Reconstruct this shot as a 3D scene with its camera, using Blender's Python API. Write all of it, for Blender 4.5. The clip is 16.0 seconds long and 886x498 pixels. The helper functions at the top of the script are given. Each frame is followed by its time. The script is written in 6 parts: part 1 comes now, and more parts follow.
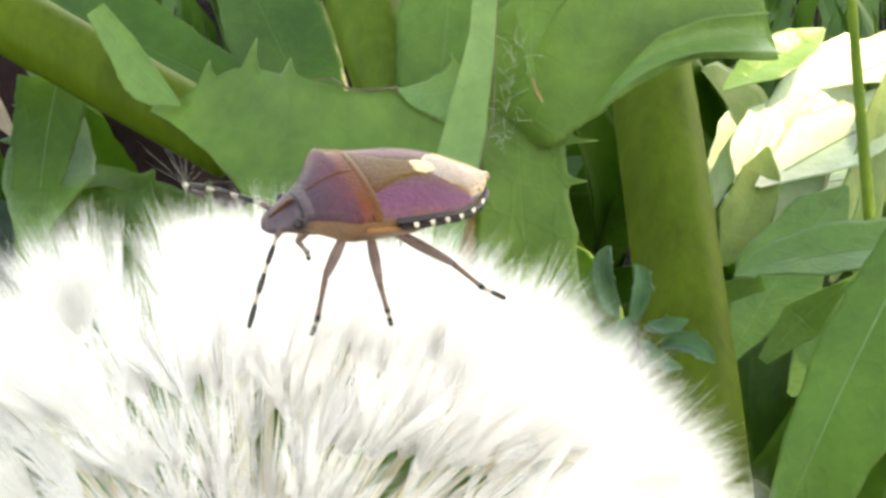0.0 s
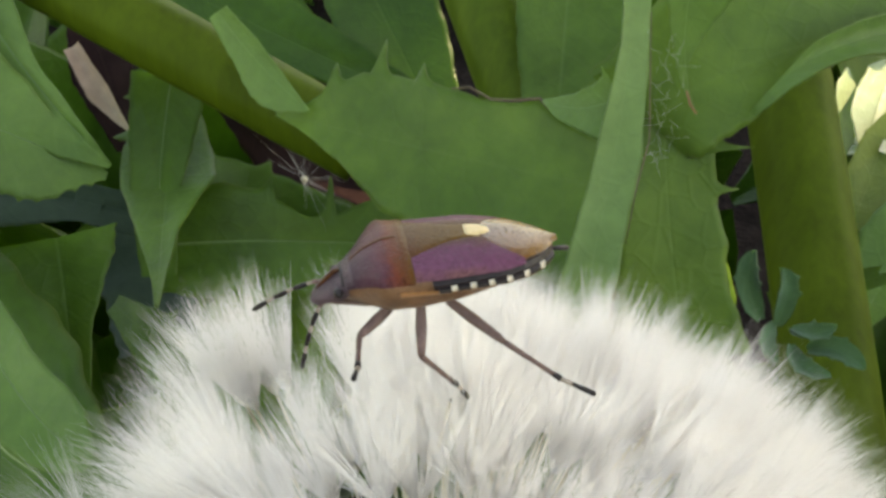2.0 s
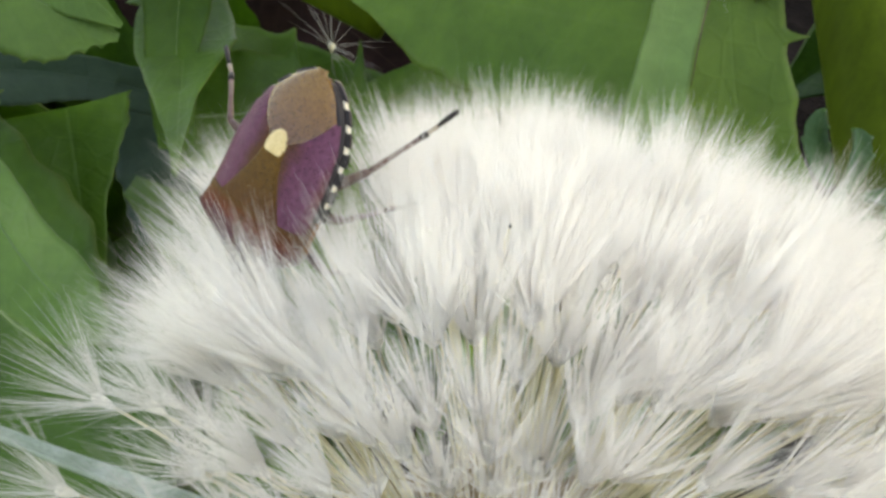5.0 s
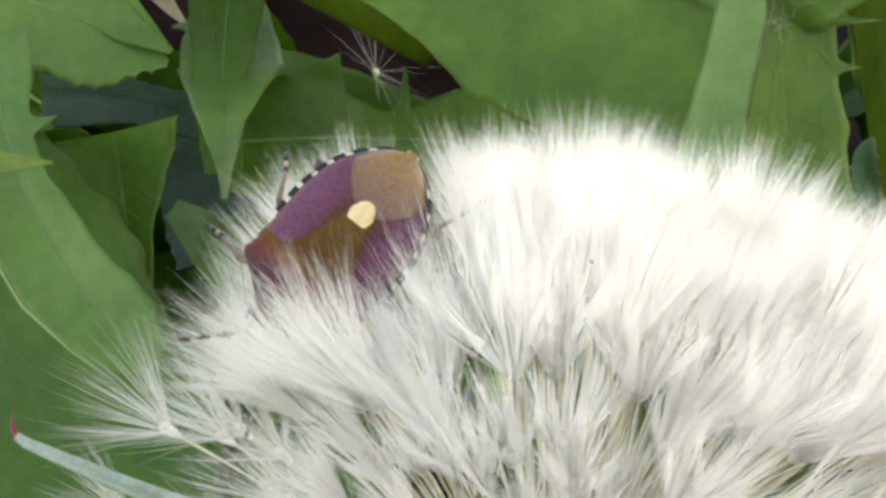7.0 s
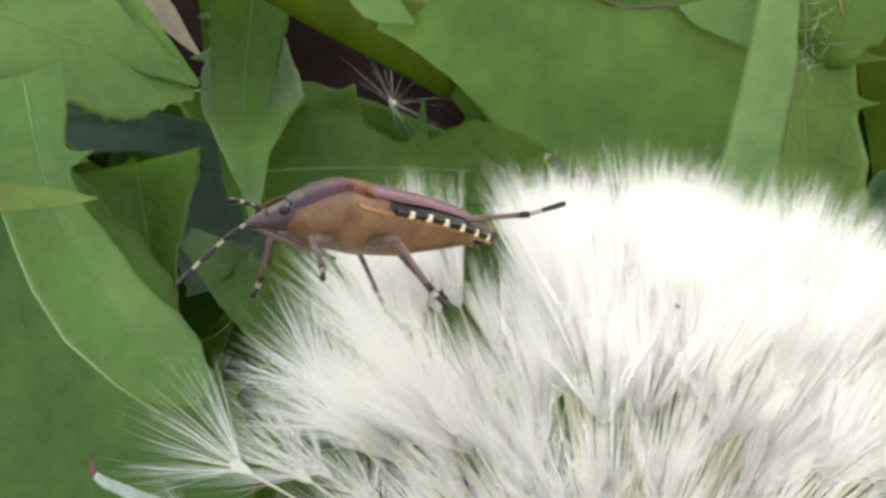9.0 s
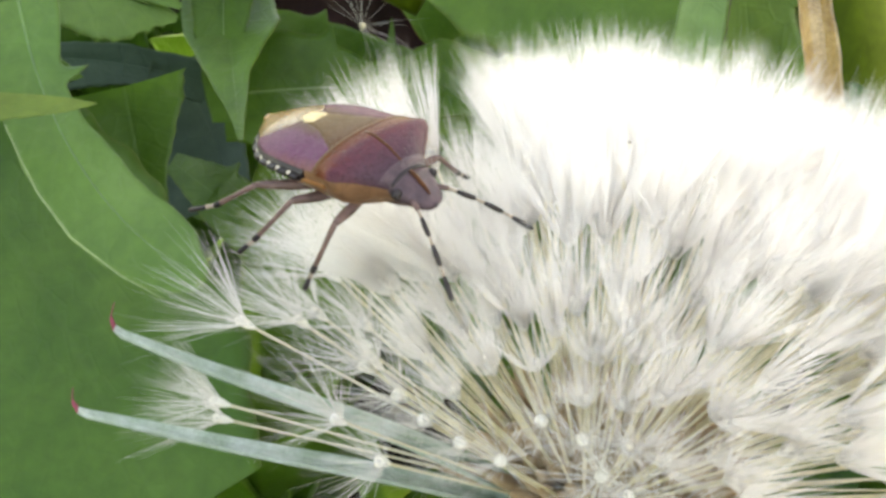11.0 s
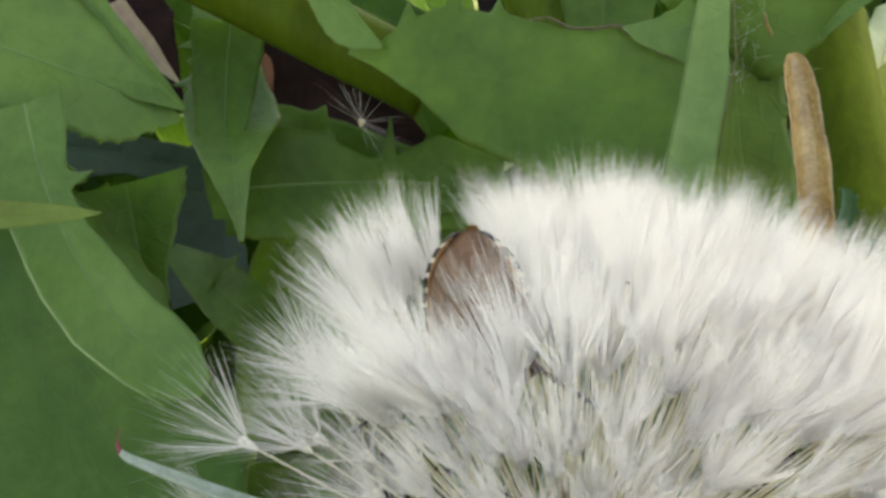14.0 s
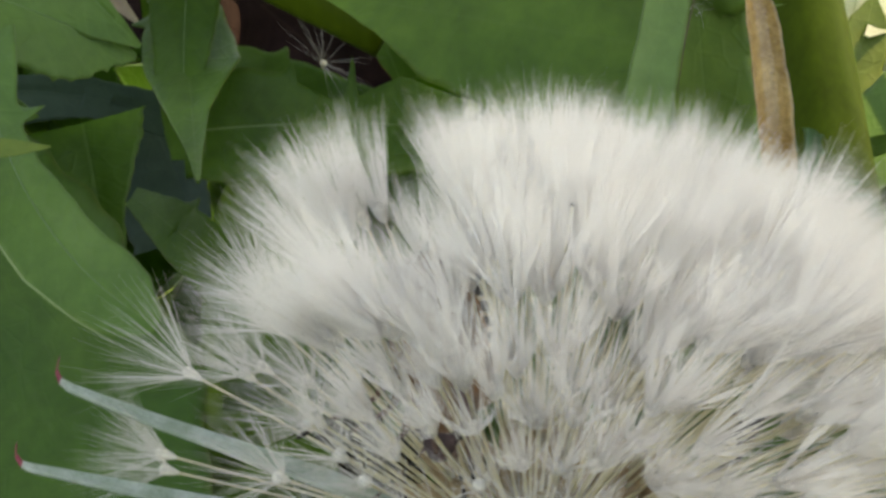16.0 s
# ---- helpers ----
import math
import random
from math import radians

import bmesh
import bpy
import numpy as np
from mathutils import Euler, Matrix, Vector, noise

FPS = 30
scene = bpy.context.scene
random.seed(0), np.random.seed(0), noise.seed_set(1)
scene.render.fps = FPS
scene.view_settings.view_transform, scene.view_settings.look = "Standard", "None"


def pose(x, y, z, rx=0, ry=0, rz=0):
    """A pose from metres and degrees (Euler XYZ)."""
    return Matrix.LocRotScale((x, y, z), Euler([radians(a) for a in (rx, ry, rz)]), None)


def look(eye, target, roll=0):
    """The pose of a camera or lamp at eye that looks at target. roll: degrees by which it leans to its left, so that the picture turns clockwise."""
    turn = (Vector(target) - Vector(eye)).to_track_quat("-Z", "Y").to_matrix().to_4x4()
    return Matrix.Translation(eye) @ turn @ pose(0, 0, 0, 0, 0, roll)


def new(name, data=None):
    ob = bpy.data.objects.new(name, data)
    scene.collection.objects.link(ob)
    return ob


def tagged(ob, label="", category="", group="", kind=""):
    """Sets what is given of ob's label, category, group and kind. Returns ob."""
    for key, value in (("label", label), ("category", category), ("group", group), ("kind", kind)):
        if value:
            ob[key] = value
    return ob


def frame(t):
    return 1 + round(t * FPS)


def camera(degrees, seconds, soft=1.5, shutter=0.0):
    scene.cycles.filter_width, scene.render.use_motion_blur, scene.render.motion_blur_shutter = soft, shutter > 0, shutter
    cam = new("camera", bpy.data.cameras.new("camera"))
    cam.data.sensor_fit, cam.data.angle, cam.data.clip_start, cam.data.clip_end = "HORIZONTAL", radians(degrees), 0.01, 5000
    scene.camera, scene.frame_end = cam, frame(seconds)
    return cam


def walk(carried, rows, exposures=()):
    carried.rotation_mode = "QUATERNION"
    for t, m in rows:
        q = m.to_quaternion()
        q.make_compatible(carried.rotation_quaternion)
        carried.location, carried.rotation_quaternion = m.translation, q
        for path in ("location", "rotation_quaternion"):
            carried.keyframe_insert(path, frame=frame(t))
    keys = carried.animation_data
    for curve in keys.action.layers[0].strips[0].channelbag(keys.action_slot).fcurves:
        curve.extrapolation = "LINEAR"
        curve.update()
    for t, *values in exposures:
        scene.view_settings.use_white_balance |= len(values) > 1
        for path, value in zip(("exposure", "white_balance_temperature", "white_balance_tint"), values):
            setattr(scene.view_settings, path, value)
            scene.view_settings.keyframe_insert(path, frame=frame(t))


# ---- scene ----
cam = camera(35, 16.0, soft=3.2)
walk(cam, [
    (0, pose(0.00834, -0.05222, 0.13694, 61.104, -1.206, -0.106)),
    (0.5, pose(0.00683, -0.05210, 0.13660, 61.168, -0.755, -0.062)),
    (1, pose(0.00693, -0.04989, 0.13872, 57.575, -0.192, -0.529)),
    (1.5, pose(0.00247, -0.04587, 0.14284, 57.351, 0.276, 0.623)),
    (2, pose(0.00173, -0.04492, 0.14250, 56.504, 0.431, 1.077)),
    (2.5, pose(0.00035, -0.04375, 0.14136, 55.016, 0.733, 0.781)),
    (3, pose(-0.00027, -0.04075, 0.14063, 54.057, 0.670, 0.941)),
    (3.5, pose(-0.00105, -0.04141, 0.13587, 52.797, 1.436, 1.053)),
    (3.7, pose(-0.00036, -0.04136, 0.13618, 53.048, 0.919, 0.799)),
    (5.8, pose(0.00033, -0.04119, 0.13354, 53.890, 1.510, 1.953)),
    (6, pose(-0.00047, -0.04140, 0.13363, 53.885, 1.439, 1.959)),
    (6.5, pose(-0.00214, -0.04022, 0.13564, 54.702, 1.109, 1.933)),
    (7, pose(-0.00241, -0.04105, 0.13506, 54.551, 1.199, 1.951)),
    (7.5, pose(-0.00569, -0.04138, 0.13486, 54.724, 0.631, 1.481)),
    (8, pose(-0.00700, -0.03926, 0.13410, 55.214, 0.579, 1.442)),
    (8.5, pose(-0.00628, -0.03762, 0.13768, 55.942, 0.384, 1.129)),
    (9, pose(-0.00782, -0.04168, 0.13705, 55.000, -0.000, -0.000)),
    (9.5, pose(-0.00929, -0.04388, 0.13765, 56.044, 0.311, -2.074)),
    (10, pose(-0.00865, -0.04573, 0.13650, 55.882, 0.539, -2.588)),
    (10.2, pose(-0.00861, -0.04719, 0.13512, 54.895, 0.684, -3.068)),
    (12.3, pose(-0.00885, -0.05153, 0.13923, 54.003, 1.303, -0.885)),
    (12.5, pose(-0.00949, -0.05154, 0.13860, 54.353, 1.172, -0.991)),
    (13, pose(-0.00850, -0.05012, 0.14035, 53.958, 1.118, -1.700)),
    (13.5, pose(-0.00616, -0.04913, 0.14180, 54.762, 1.500, -1.420)),
    (14, pose(-0.00909, -0.04938, 0.14063, 56.012, 0.279, -2.471)),
    (14.5, pose(-0.00977, -0.04960, 0.13979, 54.972, -0.256, -3.292)),
    (15, pose(-0.00944, -0.04943, 0.14009, 54.554, -0.641, -2.110)),
    (15.5, pose(-0.01264, -0.04937, 0.13954, 55.234, -2.232, -3.875)),
    (16, pose(-0.00714, -0.04966, 0.13832, 54.712, -0.053, -2.866)),
], exposures=[
    (0.0, 3.08, 11000, 10), (0.6, 2.72, 11000, 10), (1.5, 2.25, 11000, 10), (2.5, 2.3, 11000, 10), (3.5, 2.3, 11000, 10), (7.0, 2.58, 11000, 10),
    (9.5, 2.72, 11000, 11), (12.5, 2.9, 11000, 12), (13.5, 2.7, 11000, 11), (14.5, 1.9, 11000, 10), (16.0, 1.95, 11000, 10),
])

# Everything is laid out in millimetres round the seed head; spot() turns (right, up along the view, away) into world metres.
TILT = radians(35)
HEAD = Vector((0, 0, 0.085))


def spot(x, y, z):
    """World place of a point given in mm from the seed head's middle: to the right, up and away along a line of sight tilted down."""
    c, s = math.cos(TILT), math.sin(TILT)
    return HEAD + Vector((x, s * y + c * z, c * y - s * z)) / 1000


def way(x, y, z):
    return (spot(x, y, z) - HEAD).normalized()


# ---- light ----
world = bpy.data.worlds.new("sky")
scene.world = world
world.use_nodes = True
wn = world.node_tree.nodes
sky = wn.new("ShaderNodeTexSky")
sky.sky_type, sky.sun_disc = "NISHITA", False
SUN_ELEVATION, SUN_AZIMUTH = radians(52), radians(60)      # azimuth from +y towards +x
sky.sun_elevation, sky.sun_rotation = SUN_ELEVATION, SUN_AZIMUTH
world.node_tree.links.new(sky.outputs[0], wn["Background"].inputs[0])
wn["Background"].inputs[1].default_value = 0.15
TO_SUN = Vector((math.sin(SUN_AZIMUTH) * math.cos(SUN_ELEVATION), math.cos(SUN_AZIMUTH) * math.cos(SUN_ELEVATION), math.sin(SUN_ELEVATION)))
sun = new("sun", bpy.data.lights.new("sun", "SUN"))
sun.data.energy, sun.data.angle, sun.data.color = 5.0, radians(0.55), (1.0, 0.95, 0.86)
sun.matrix_world = look(HEAD + TO_SUN * 3, HEAD)


# ---- materials ----
def material(name):
    m = bpy.data.materials.new(name)
    m.use_nodes = True
    return m, m.node_tree, m.node_tree.nodes["Principled BSDF"]


def node(nt, kind, **values):
    n = nt.nodes.new(kind)
    for key, value in values.items():
        n.inputs[key].default_value = value
    return n


def ramp(nt, source, stops):
    r = nt.nodes.new("ShaderNodeValToRGB")
    while len(r.color_ramp.elements) < len(stops):
        r.color_ramp.elements.new(0.5)
    for e, (at, colour) in zip(r.color_ramp.elements, stops):
        e.position, e.color = at, (*colour, 1)
    nt.links.new(source, r.inputs[0])
    return r.outputs[0]


def mixed(nt, kind, a, b, fac):
    m = nt.nodes.new("ShaderNodeMixRGB")
    m.blend_type = kind
    for i, v in enumerate((fac, a, b)):
        if hasattr(v, "is_linked"):
            nt.links.new(v, m.inputs[i])
        else:
            m.inputs[i].default_value = v if i == 0 else (*v, 1)
    return m.outputs[0]


def relief(nt, bsdf, height, strength, metres):
    b = nt.nodes.new("ShaderNodeBump")
    b.inputs["Strength"].default_value, b.inputs["Distance"].default_value = strength, metres
    nt.links.new(height, b.inputs["Height"])
    nt.links.new(b.outputs[0], bsdf.inputs["Normal"])
    return b.outputs[0]


def through_light(nt, bsdf, colour, share, normal=None):
    """Lets part of the light pass through a thin thing."""
    t = nt.nodes.new("ShaderNodeBsdfTranslucent")
    mix = nt.nodes.new("ShaderNodeMixShader")
    mix.inputs[0].default_value = share
    if hasattr(colour, "is_linked"):
        nt.links.new(colour, t.inputs[0])
    else:
        t.inputs[0].default_value = (*colour, 1)
    if normal:
        nt.links.new(normal, t.inputs["Normal"])
    nt.links.new(bsdf.outputs[0], mix.inputs[1])
    nt.links.new(t.outputs[0], mix.inputs[2])
    nt.links.new(mix.outputs[0], nt.nodes["Material Output"].inputs[0])


def leaf_material(name, dark, light, vein, rough=0.42, blue=0.0, spots=0.25, share=0.3, spec=0.28, ribs=0.6):
    m, nt, bsdf = material(name)
    uv = nt.nodes.new("ShaderNodeUVMap")
    uv.uv_map = "blade"
    parts = nt.nodes.new("ShaderNodeSeparateXYZ")
    nt.links.new(uv.outputs[0], parts.inputs[0])
    geo = nt.nodes.new("ShaderNodeTexCoord")
    big = node(nt, "ShaderNodeTexNoise", Scale=110.0, Detail=3.0, Roughness=0.6)
    fine = node(nt, "ShaderNodeTexNoise", Scale=900.0, Detail=4.0, Roughness=0.65)
    net = node(nt, "ShaderNodeTexVoronoi", Scale=520.0)
    net.feature = "DISTANCE_TO_EDGE"
    for n in (big, fine, net):
        nt.links.new(geo.outputs["Object"], n.inputs["Vector"])
    wide_patch = node(nt, "ShaderNodeTexNoise", Scale=42.0, Detail=2.0, Roughness=0.5)
    nt.links.new(geo.outputs["Object"], wide_patch.inputs["Vector"])
    base = ramp(nt, big.outputs[0], [(0.3, dark), (0.7, light)])
    base = mixed(nt, "MULTIPLY", base, ramp(nt, wide_patch.outputs[0], [(0.35, (0.82, 0.9, 0.85)), (0.65, (1.2, 1.1, 1.3))]), 1.0)
    base = mixed(nt, "OVERLAY", base, fine.outputs[0], 0.25)
    # side veins: slanting lines from the midrib, bent a little by noise
    av = nt.nodes.new("ShaderNodeMath")
    av.operation = "ABSOLUTE"
    nt.links.new(parts.outputs[1], av.inputs[0])
    slant = nt.nodes.new("ShaderNodeMath")
    slant.operation = "MULTIPLY_ADD"
    nt.links.new(av.outputs[0], slant.inputs[0])
    slant.inputs[1].default_value = -0.16
    nt.links.new(parts.outputs[0], slant.inputs[2])
    bent = nt.nodes.new("ShaderNodeMath")
    bent.operation = "MULTIPLY_ADD"
    nt.links.new(big.outputs[0], bent.inputs[0])
    bent.inputs[1].default_value = 0.09
    nt.links.new(slant.outputs[0], bent.inputs[2])
    wave = nt.nodes.new("ShaderNodeMath")
    wave.operation = "PINGPONG"
    nt.links.new(bent.outputs[0], wave.inputs[0])
    wave.inputs[1].default_value = 0.055
    lines = ramp(nt, wave.outputs[0], [(0.0, (0.6, 0.6, 0.6)), (0.008, (0.3, 0.3, 0.3)), (0.016, (0, 0, 0))])
    rib = ramp(nt, av.outputs[0], [(0.0, (0.8, 0.8, 0.8)), (0.02, (0.5, 0.5, 0.5)), (0.045, (0, 0, 0))])
    netting = ramp(nt, net.outputs["Distance"], [(0.0, (1, 1, 1)), (0.09, (0, 0, 0))])
    veins = mixed(nt, "ADD", rib, lines, 0.35)
    base = mixed(nt, "MIX", base, vein, 0.0)
    tint = nt.nodes.new("ShaderNodeMixRGB")
    nt.links.new(mixed(nt, "MULTIPLY", veins, (0.14, 0.14, 0.14), 1.0), tint.inputs[0])
    nt.links.new(base, tint.inputs[1])
    tint.inputs[2].default_value = (*vein, 1)
    # brown flecks and a worn margin
    fleck = node(nt, "ShaderNodeTexNoise", Scale=300.0, Detail=5.0, Roughness=0.7)
    nt.links.new(geo.outputs["Object"], fleck.inputs["Vector"])
    edge = ramp(nt, av.outputs[0], [(0.965, (0, 0, 0)), (1.0, (0.3, 0.3, 0.3))])
    worn = mixed(nt, "ADD", ramp(nt, fleck.outputs[0], [(0.70, (0, 0, 0)), (0.78, (spots, spots, spots))]), edge, 0.5)
    colour = nt.nodes.new("ShaderNodeMixRGB")
    nt.links.new(worn, colour.inputs[0])
    nt.links.new(tint.outputs[0], colour.inputs[1])
    colour.inputs[2].default_value = (0.17, 0.13, 0.045, 1)
    nt.links.new(colour.outputs[0], bsdf.inputs["Base Color"])
    bsdf.inputs["Roughness"].default_value = rough
    bsdf.inputs["Specular IOR Level"].default_value = spec
    bsdf.inputs["Sheen Weight"].default_value, bsdf.inputs["Sheen Tint"].default_value = blue, (0.7, 0.85, 1.0, 1)
    high = mixed(nt, "ADD", mixed(nt, "ADD", mixed(nt, "MULTIPLY", veins, (ribs, ribs, ribs), 1.0), netting, 0.25), fine.outputs[0], 0.35)
    nrm = relief(nt, bsdf, high, 0.5, 0.00018)
    through_light(nt, bsdf, mixed(nt, "MULTIPLY", colour.outputs[0], (1.3, 1.5, 0.5), 1.0), share, nrm)
    return m


LEAF_MID = leaf_material("leaf_green", (0.046, 0.110, 0.010), (0.090, 0.185, 0.022), (0.2, 0.33, 0.12))
LEAF_PALE = leaf_material("leaf_pale_green", (0.07, 0.15, 0.026), (0.108, 0.21, 0.04), (0.26, 0.4, 0.18), blue=0.12)
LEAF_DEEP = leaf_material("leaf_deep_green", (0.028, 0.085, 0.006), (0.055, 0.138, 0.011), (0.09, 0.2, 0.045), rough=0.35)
LEAF_BLUE = leaf_material("leaf_blue_green", (0.055, 0.135, 0.052), (0.10, 0.21, 0.09), (0.2, 0.32, 0.22), rough=0.6, blue=0.3)
# blue-green dulled and darkened in the colour to paint low shade
LEAF_SHADE_DULL = leaf_material("leaf_shade_dull", (0.026, 0.055, 0.034), (0.055, 0.098, 0.064), (0.07, 0.115, 0.075), rough=0.6, blue=0.2)
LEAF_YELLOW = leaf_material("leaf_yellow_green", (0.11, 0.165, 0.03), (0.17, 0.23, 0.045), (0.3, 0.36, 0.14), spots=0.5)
LEAF_LOBE = leaf_material("leaf_lobe_green", (0.046, 0.108, 0.008), (0.098, 0.190, 0.020), (0.12, 0.21, 0.05), blue=0.12, ribs=0.3)
# darker copy of the leaf green, with shade put into the colour
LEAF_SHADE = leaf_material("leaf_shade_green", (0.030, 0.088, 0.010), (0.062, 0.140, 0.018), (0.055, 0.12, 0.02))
# leaf green whitened in the colour to paint the glare of full sun
LEAF_SUN_GLARE = leaf_material("leaf_sun_glare", (0.34, 0.39, 0.23), (0.50, 0.55, 0.38), (0.5, 0.55, 0.3), rough=0.35)
# withered brown taken almost to black: the hollow's deep shade is in the colour
LEAF_DEAD_DIMMED = leaf_material("leaf_dead_dimmed", (0.010, 0.006, 0.005), (0.032, 0.018, 0.015), (0.10, 0.07, 0.05), rough=0.8, share=0.08, spec=0.04)
LEAF_STRAW = leaf_material("leaf_straw", (0.2, 0.15, 0.09), (0.42, 0.34, 0.22), (0.45, 0.38, 0.26), rough=0.7, share=0.15)


def plain_material(name, dark, light, rough, scale=400.0, bump=0.3, depth=0.0001, share=0.0, coat=0.0, spec=0.5, stretch=None, clear=0.0):
    """Two tones mottled at two scales, with fine relief."""
    m, nt, bsdf = material(name)
    geo = nt.nodes.new("ShaderNodeTexCoord")
    source = geo.outputs["Object"]
    if stretch:
        mp = nt.nodes.new("ShaderNodeMapping")
        mp.inputs["Scale"].default_value = stretch
        nt.links.new(source, mp.inputs["Vector"])
        source = mp.outputs[0]
    a = node(nt, "ShaderNodeTexNoise", Scale=scale, Detail=4.0, Roughness=0.6)
    b = node(nt, "ShaderNodeTexNoise", Scale=scale * 7, Detail=3.0, Roughness=0.6)
    for n in (a, b):
        nt.links.new(source, n.inputs["Vector"])
    c = ramp(nt, a.outputs[0], [(0.3, dark), (0.72, light)])
    c = mixed(nt, "OVERLAY", c, b.outputs[0], 0.35)
    nt.links.new(c, bsdf.inputs["Base Color"])
    bsdf.inputs["Roughness"].default_value = rough
    bsdf.inputs["Specular IOR Level"].default_value = spec
    bsdf.inputs["Coat Weight"].default_value = coat
    nrm = relief(nt, bsdf, mixed(nt, "ADD", a.outputs[0], b.outputs[0], 0.6), bump, depth)
    if share:
        through_light(nt, bsdf, c, share, nrm)
    if clear:                                   # glassy thin fibres let some light straight through
        out = nt.nodes["Material Output"]
        solid = out.inputs[0].links[0].from_socket
        glass = nt.nodes.new("ShaderNodeBsdfTransparent")
        both = nt.nodes.new("ShaderNodeMixShader")
        both.inputs[0].default_value = clear
        nt.links.new(solid, both.inputs[1])
        nt.links.new(glass.outputs[0], both.inputs[2])
        nt.links.new(both.outputs[0], out.inputs[0])
    return m


STEM_GREEN = plain_material("stem_green", (0.05, 0.09, 0.007), (0.085, 0.135, 0.013), 0.55, 260, spec=0.1, stretch=(1, 1, 0.12))
STEM_OLIVE = plain_material("stem_olive", (0.034, 0.056, 0.003), (0.062, 0.098, 0.007), 0.6, 200, spec=0.08, stretch=(1, 1, 0.12))
STEM_DEEP = plain_material("rib_deep", (0.03, 0.09, 0.015), (0.06, 0.15, 0.03), 0.4, 300)
STEM_LEAF = plain_material("rib_green", (0.07, 0.15, 0.035), (0.12, 0.23, 0.06), 0.42, 300)
RIB_PALE = leaf_material("midrib_pale", (0.105, 0.19, 0.042), (0.15, 0.25, 0.07), (0.2, 0.32, 0.12), blue=0.15, ribs=0.2, spots=0.35)
# soil brown with the deep shade between the leaves put into its colour
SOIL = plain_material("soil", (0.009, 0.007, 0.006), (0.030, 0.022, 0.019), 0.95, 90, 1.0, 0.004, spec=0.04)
HAIR = plain_material("pappus_hair", (0.895, 0.870, 0.842), (0.94, 0.92, 0.902), 0.55, 300, 0.0, share=0.72, spec=0.2, clear=0.38)
BEAK = plain_material("seed_beak", (0.54, 0.49, 0.31), (0.80, 0.74, 0.57), 0.5, 500, share=0.25)
HUB = plain_material("pappus_hub", (0.88, 0.86, 0.80), (0.95, 0.93, 0.89), 0.6, 900, share=0.6)
ACHENE = plain_material("achene", (0.22, 0.145, 0.08), (0.44, 0.32, 0.19), 0.7, 900, 0.8)
RECEPTACLE = plain_material("receptacle", (0.17, 0.12, 0.07), (0.34, 0.26, 0.16), 0.8, 700, 0.8)
BRACT = plain_material("bract", (0.26, 0.35, 0.25), (0.52, 0.60, 0.55), 0.5, 700, 0.6, share=0.3)
BRACT_TIP = plain_material("bract_tip", (0.20, 0.025, 0.05), (0.34, 0.07, 0.11), 0.5, 500)
# tan set bright in the colour so that the strip looks sunlit
SUNLIT_TAN = plain_material("sunlit_tan", (0.26, 0.14, 0.035), (0.58, 0.38, 0.14), 0.22, 420, 1.0, 0.0004, coat=0.9)

TORN = plain_material("torn_edge", (0.05, 0.035, 0.015), (0.14, 0.10, 0.05), 0.8, 900, 0.8)
DRIED_TIP = plain_material("dried_tip", (0.22, 0.11, 0.04), (0.36, 0.2, 0.08), 0.6, 900, 0.6)
MARGIN_PALE = plain_material("pale_margin", (0.15, 0.24, 0.08), (0.25, 0.34, 0.13), 0.5, 900, 0.4)


def shell_material(name, axis, stops, rough=0.38, spec=0.1):
    """Hard punctured shell of the bug; its colour runs from one tone into the next along an axis (0 along, 1 outwards), in mm."""
    m, nt, bsdf = material(name)
    geo = nt.nodes.new("ShaderNodeTexCoord")
    parts = nt.nodes.new("ShaderNodeSeparateXYZ")
    nt.links.new(geo.outputs["Object"], parts.inputs[0])
    blotch = node(nt, "ShaderNodeTexNoise", Scale=900.0, Detail=4.0, Roughness=0.65)
    fine = node(nt, "ShaderNodeTexNoise", Scale=4200.0, Detail=3.0, Roughness=0.6)
    pits = node(nt, "ShaderNodeTexVoronoi", Scale=6500.0)
    for n in (blotch, fine, pits):
        nt.links.new(geo.outputs["Object"], n.inputs["Vector"])
    out = parts.outputs[axis]
    if axis:
        ab = nt.nodes.new("ShaderNodeMath")
        ab.operation = "ABSOLUTE"
        nt.links.new(out, ab.inputs[0])
        out = ab.outputs[0]
    lo, hi = stops[0][0], stops[-1][0]
    span = nt.nodes.new("ShaderNodeMapRange")
    span.inputs["From Min"].default_value, span.inputs["From Max"].default_value = lo / 1000, hi / 1000
    nt.links.new(out, span.inputs["Value"])
    shift = nt.nodes.new("ShaderNodeMath")
    shift.operation = "MULTIPLY_ADD"
    nt.links.new(blotch.outputs[0], shift.inputs[0])
    shift.inputs[1].default_value = 0.5
    nt.links.new(span.outputs[0], shift.inputs[2])
    lower = nt.nodes.new("ShaderNodeMath")
    lower.operation = "SUBTRACT"
    nt.links.new(shift.outputs[0], lower.inputs[0])
    lower.inputs[1].default_value = 0.25
    c = ramp(nt, lower.outputs[0], [((x - lo) / (hi - lo), col) for x, col in stops])
    c = mixed(nt, "OVERLAY", c, fine.outputs[0], 0.4)
    dots = ramp(nt, pits.outputs["Distance"], [(0.12, (0.35, 0.3, 0.3)), (0.38, (1, 1, 1))])
    c = mixed(nt, "MULTIPLY", c, dots, 0.8)
    nt.links.new(c, bsdf.inputs["Base Color"])
    bsdf.inputs["Roughness"].default_value = rough
    bsdf.inputs["Specular IOR Level"].default_value = spec
    relief(nt, bsdf, mixed(nt, "ADD", dots, blotch.outputs[0], 0.3), 0.8, 0.00006)
    return m


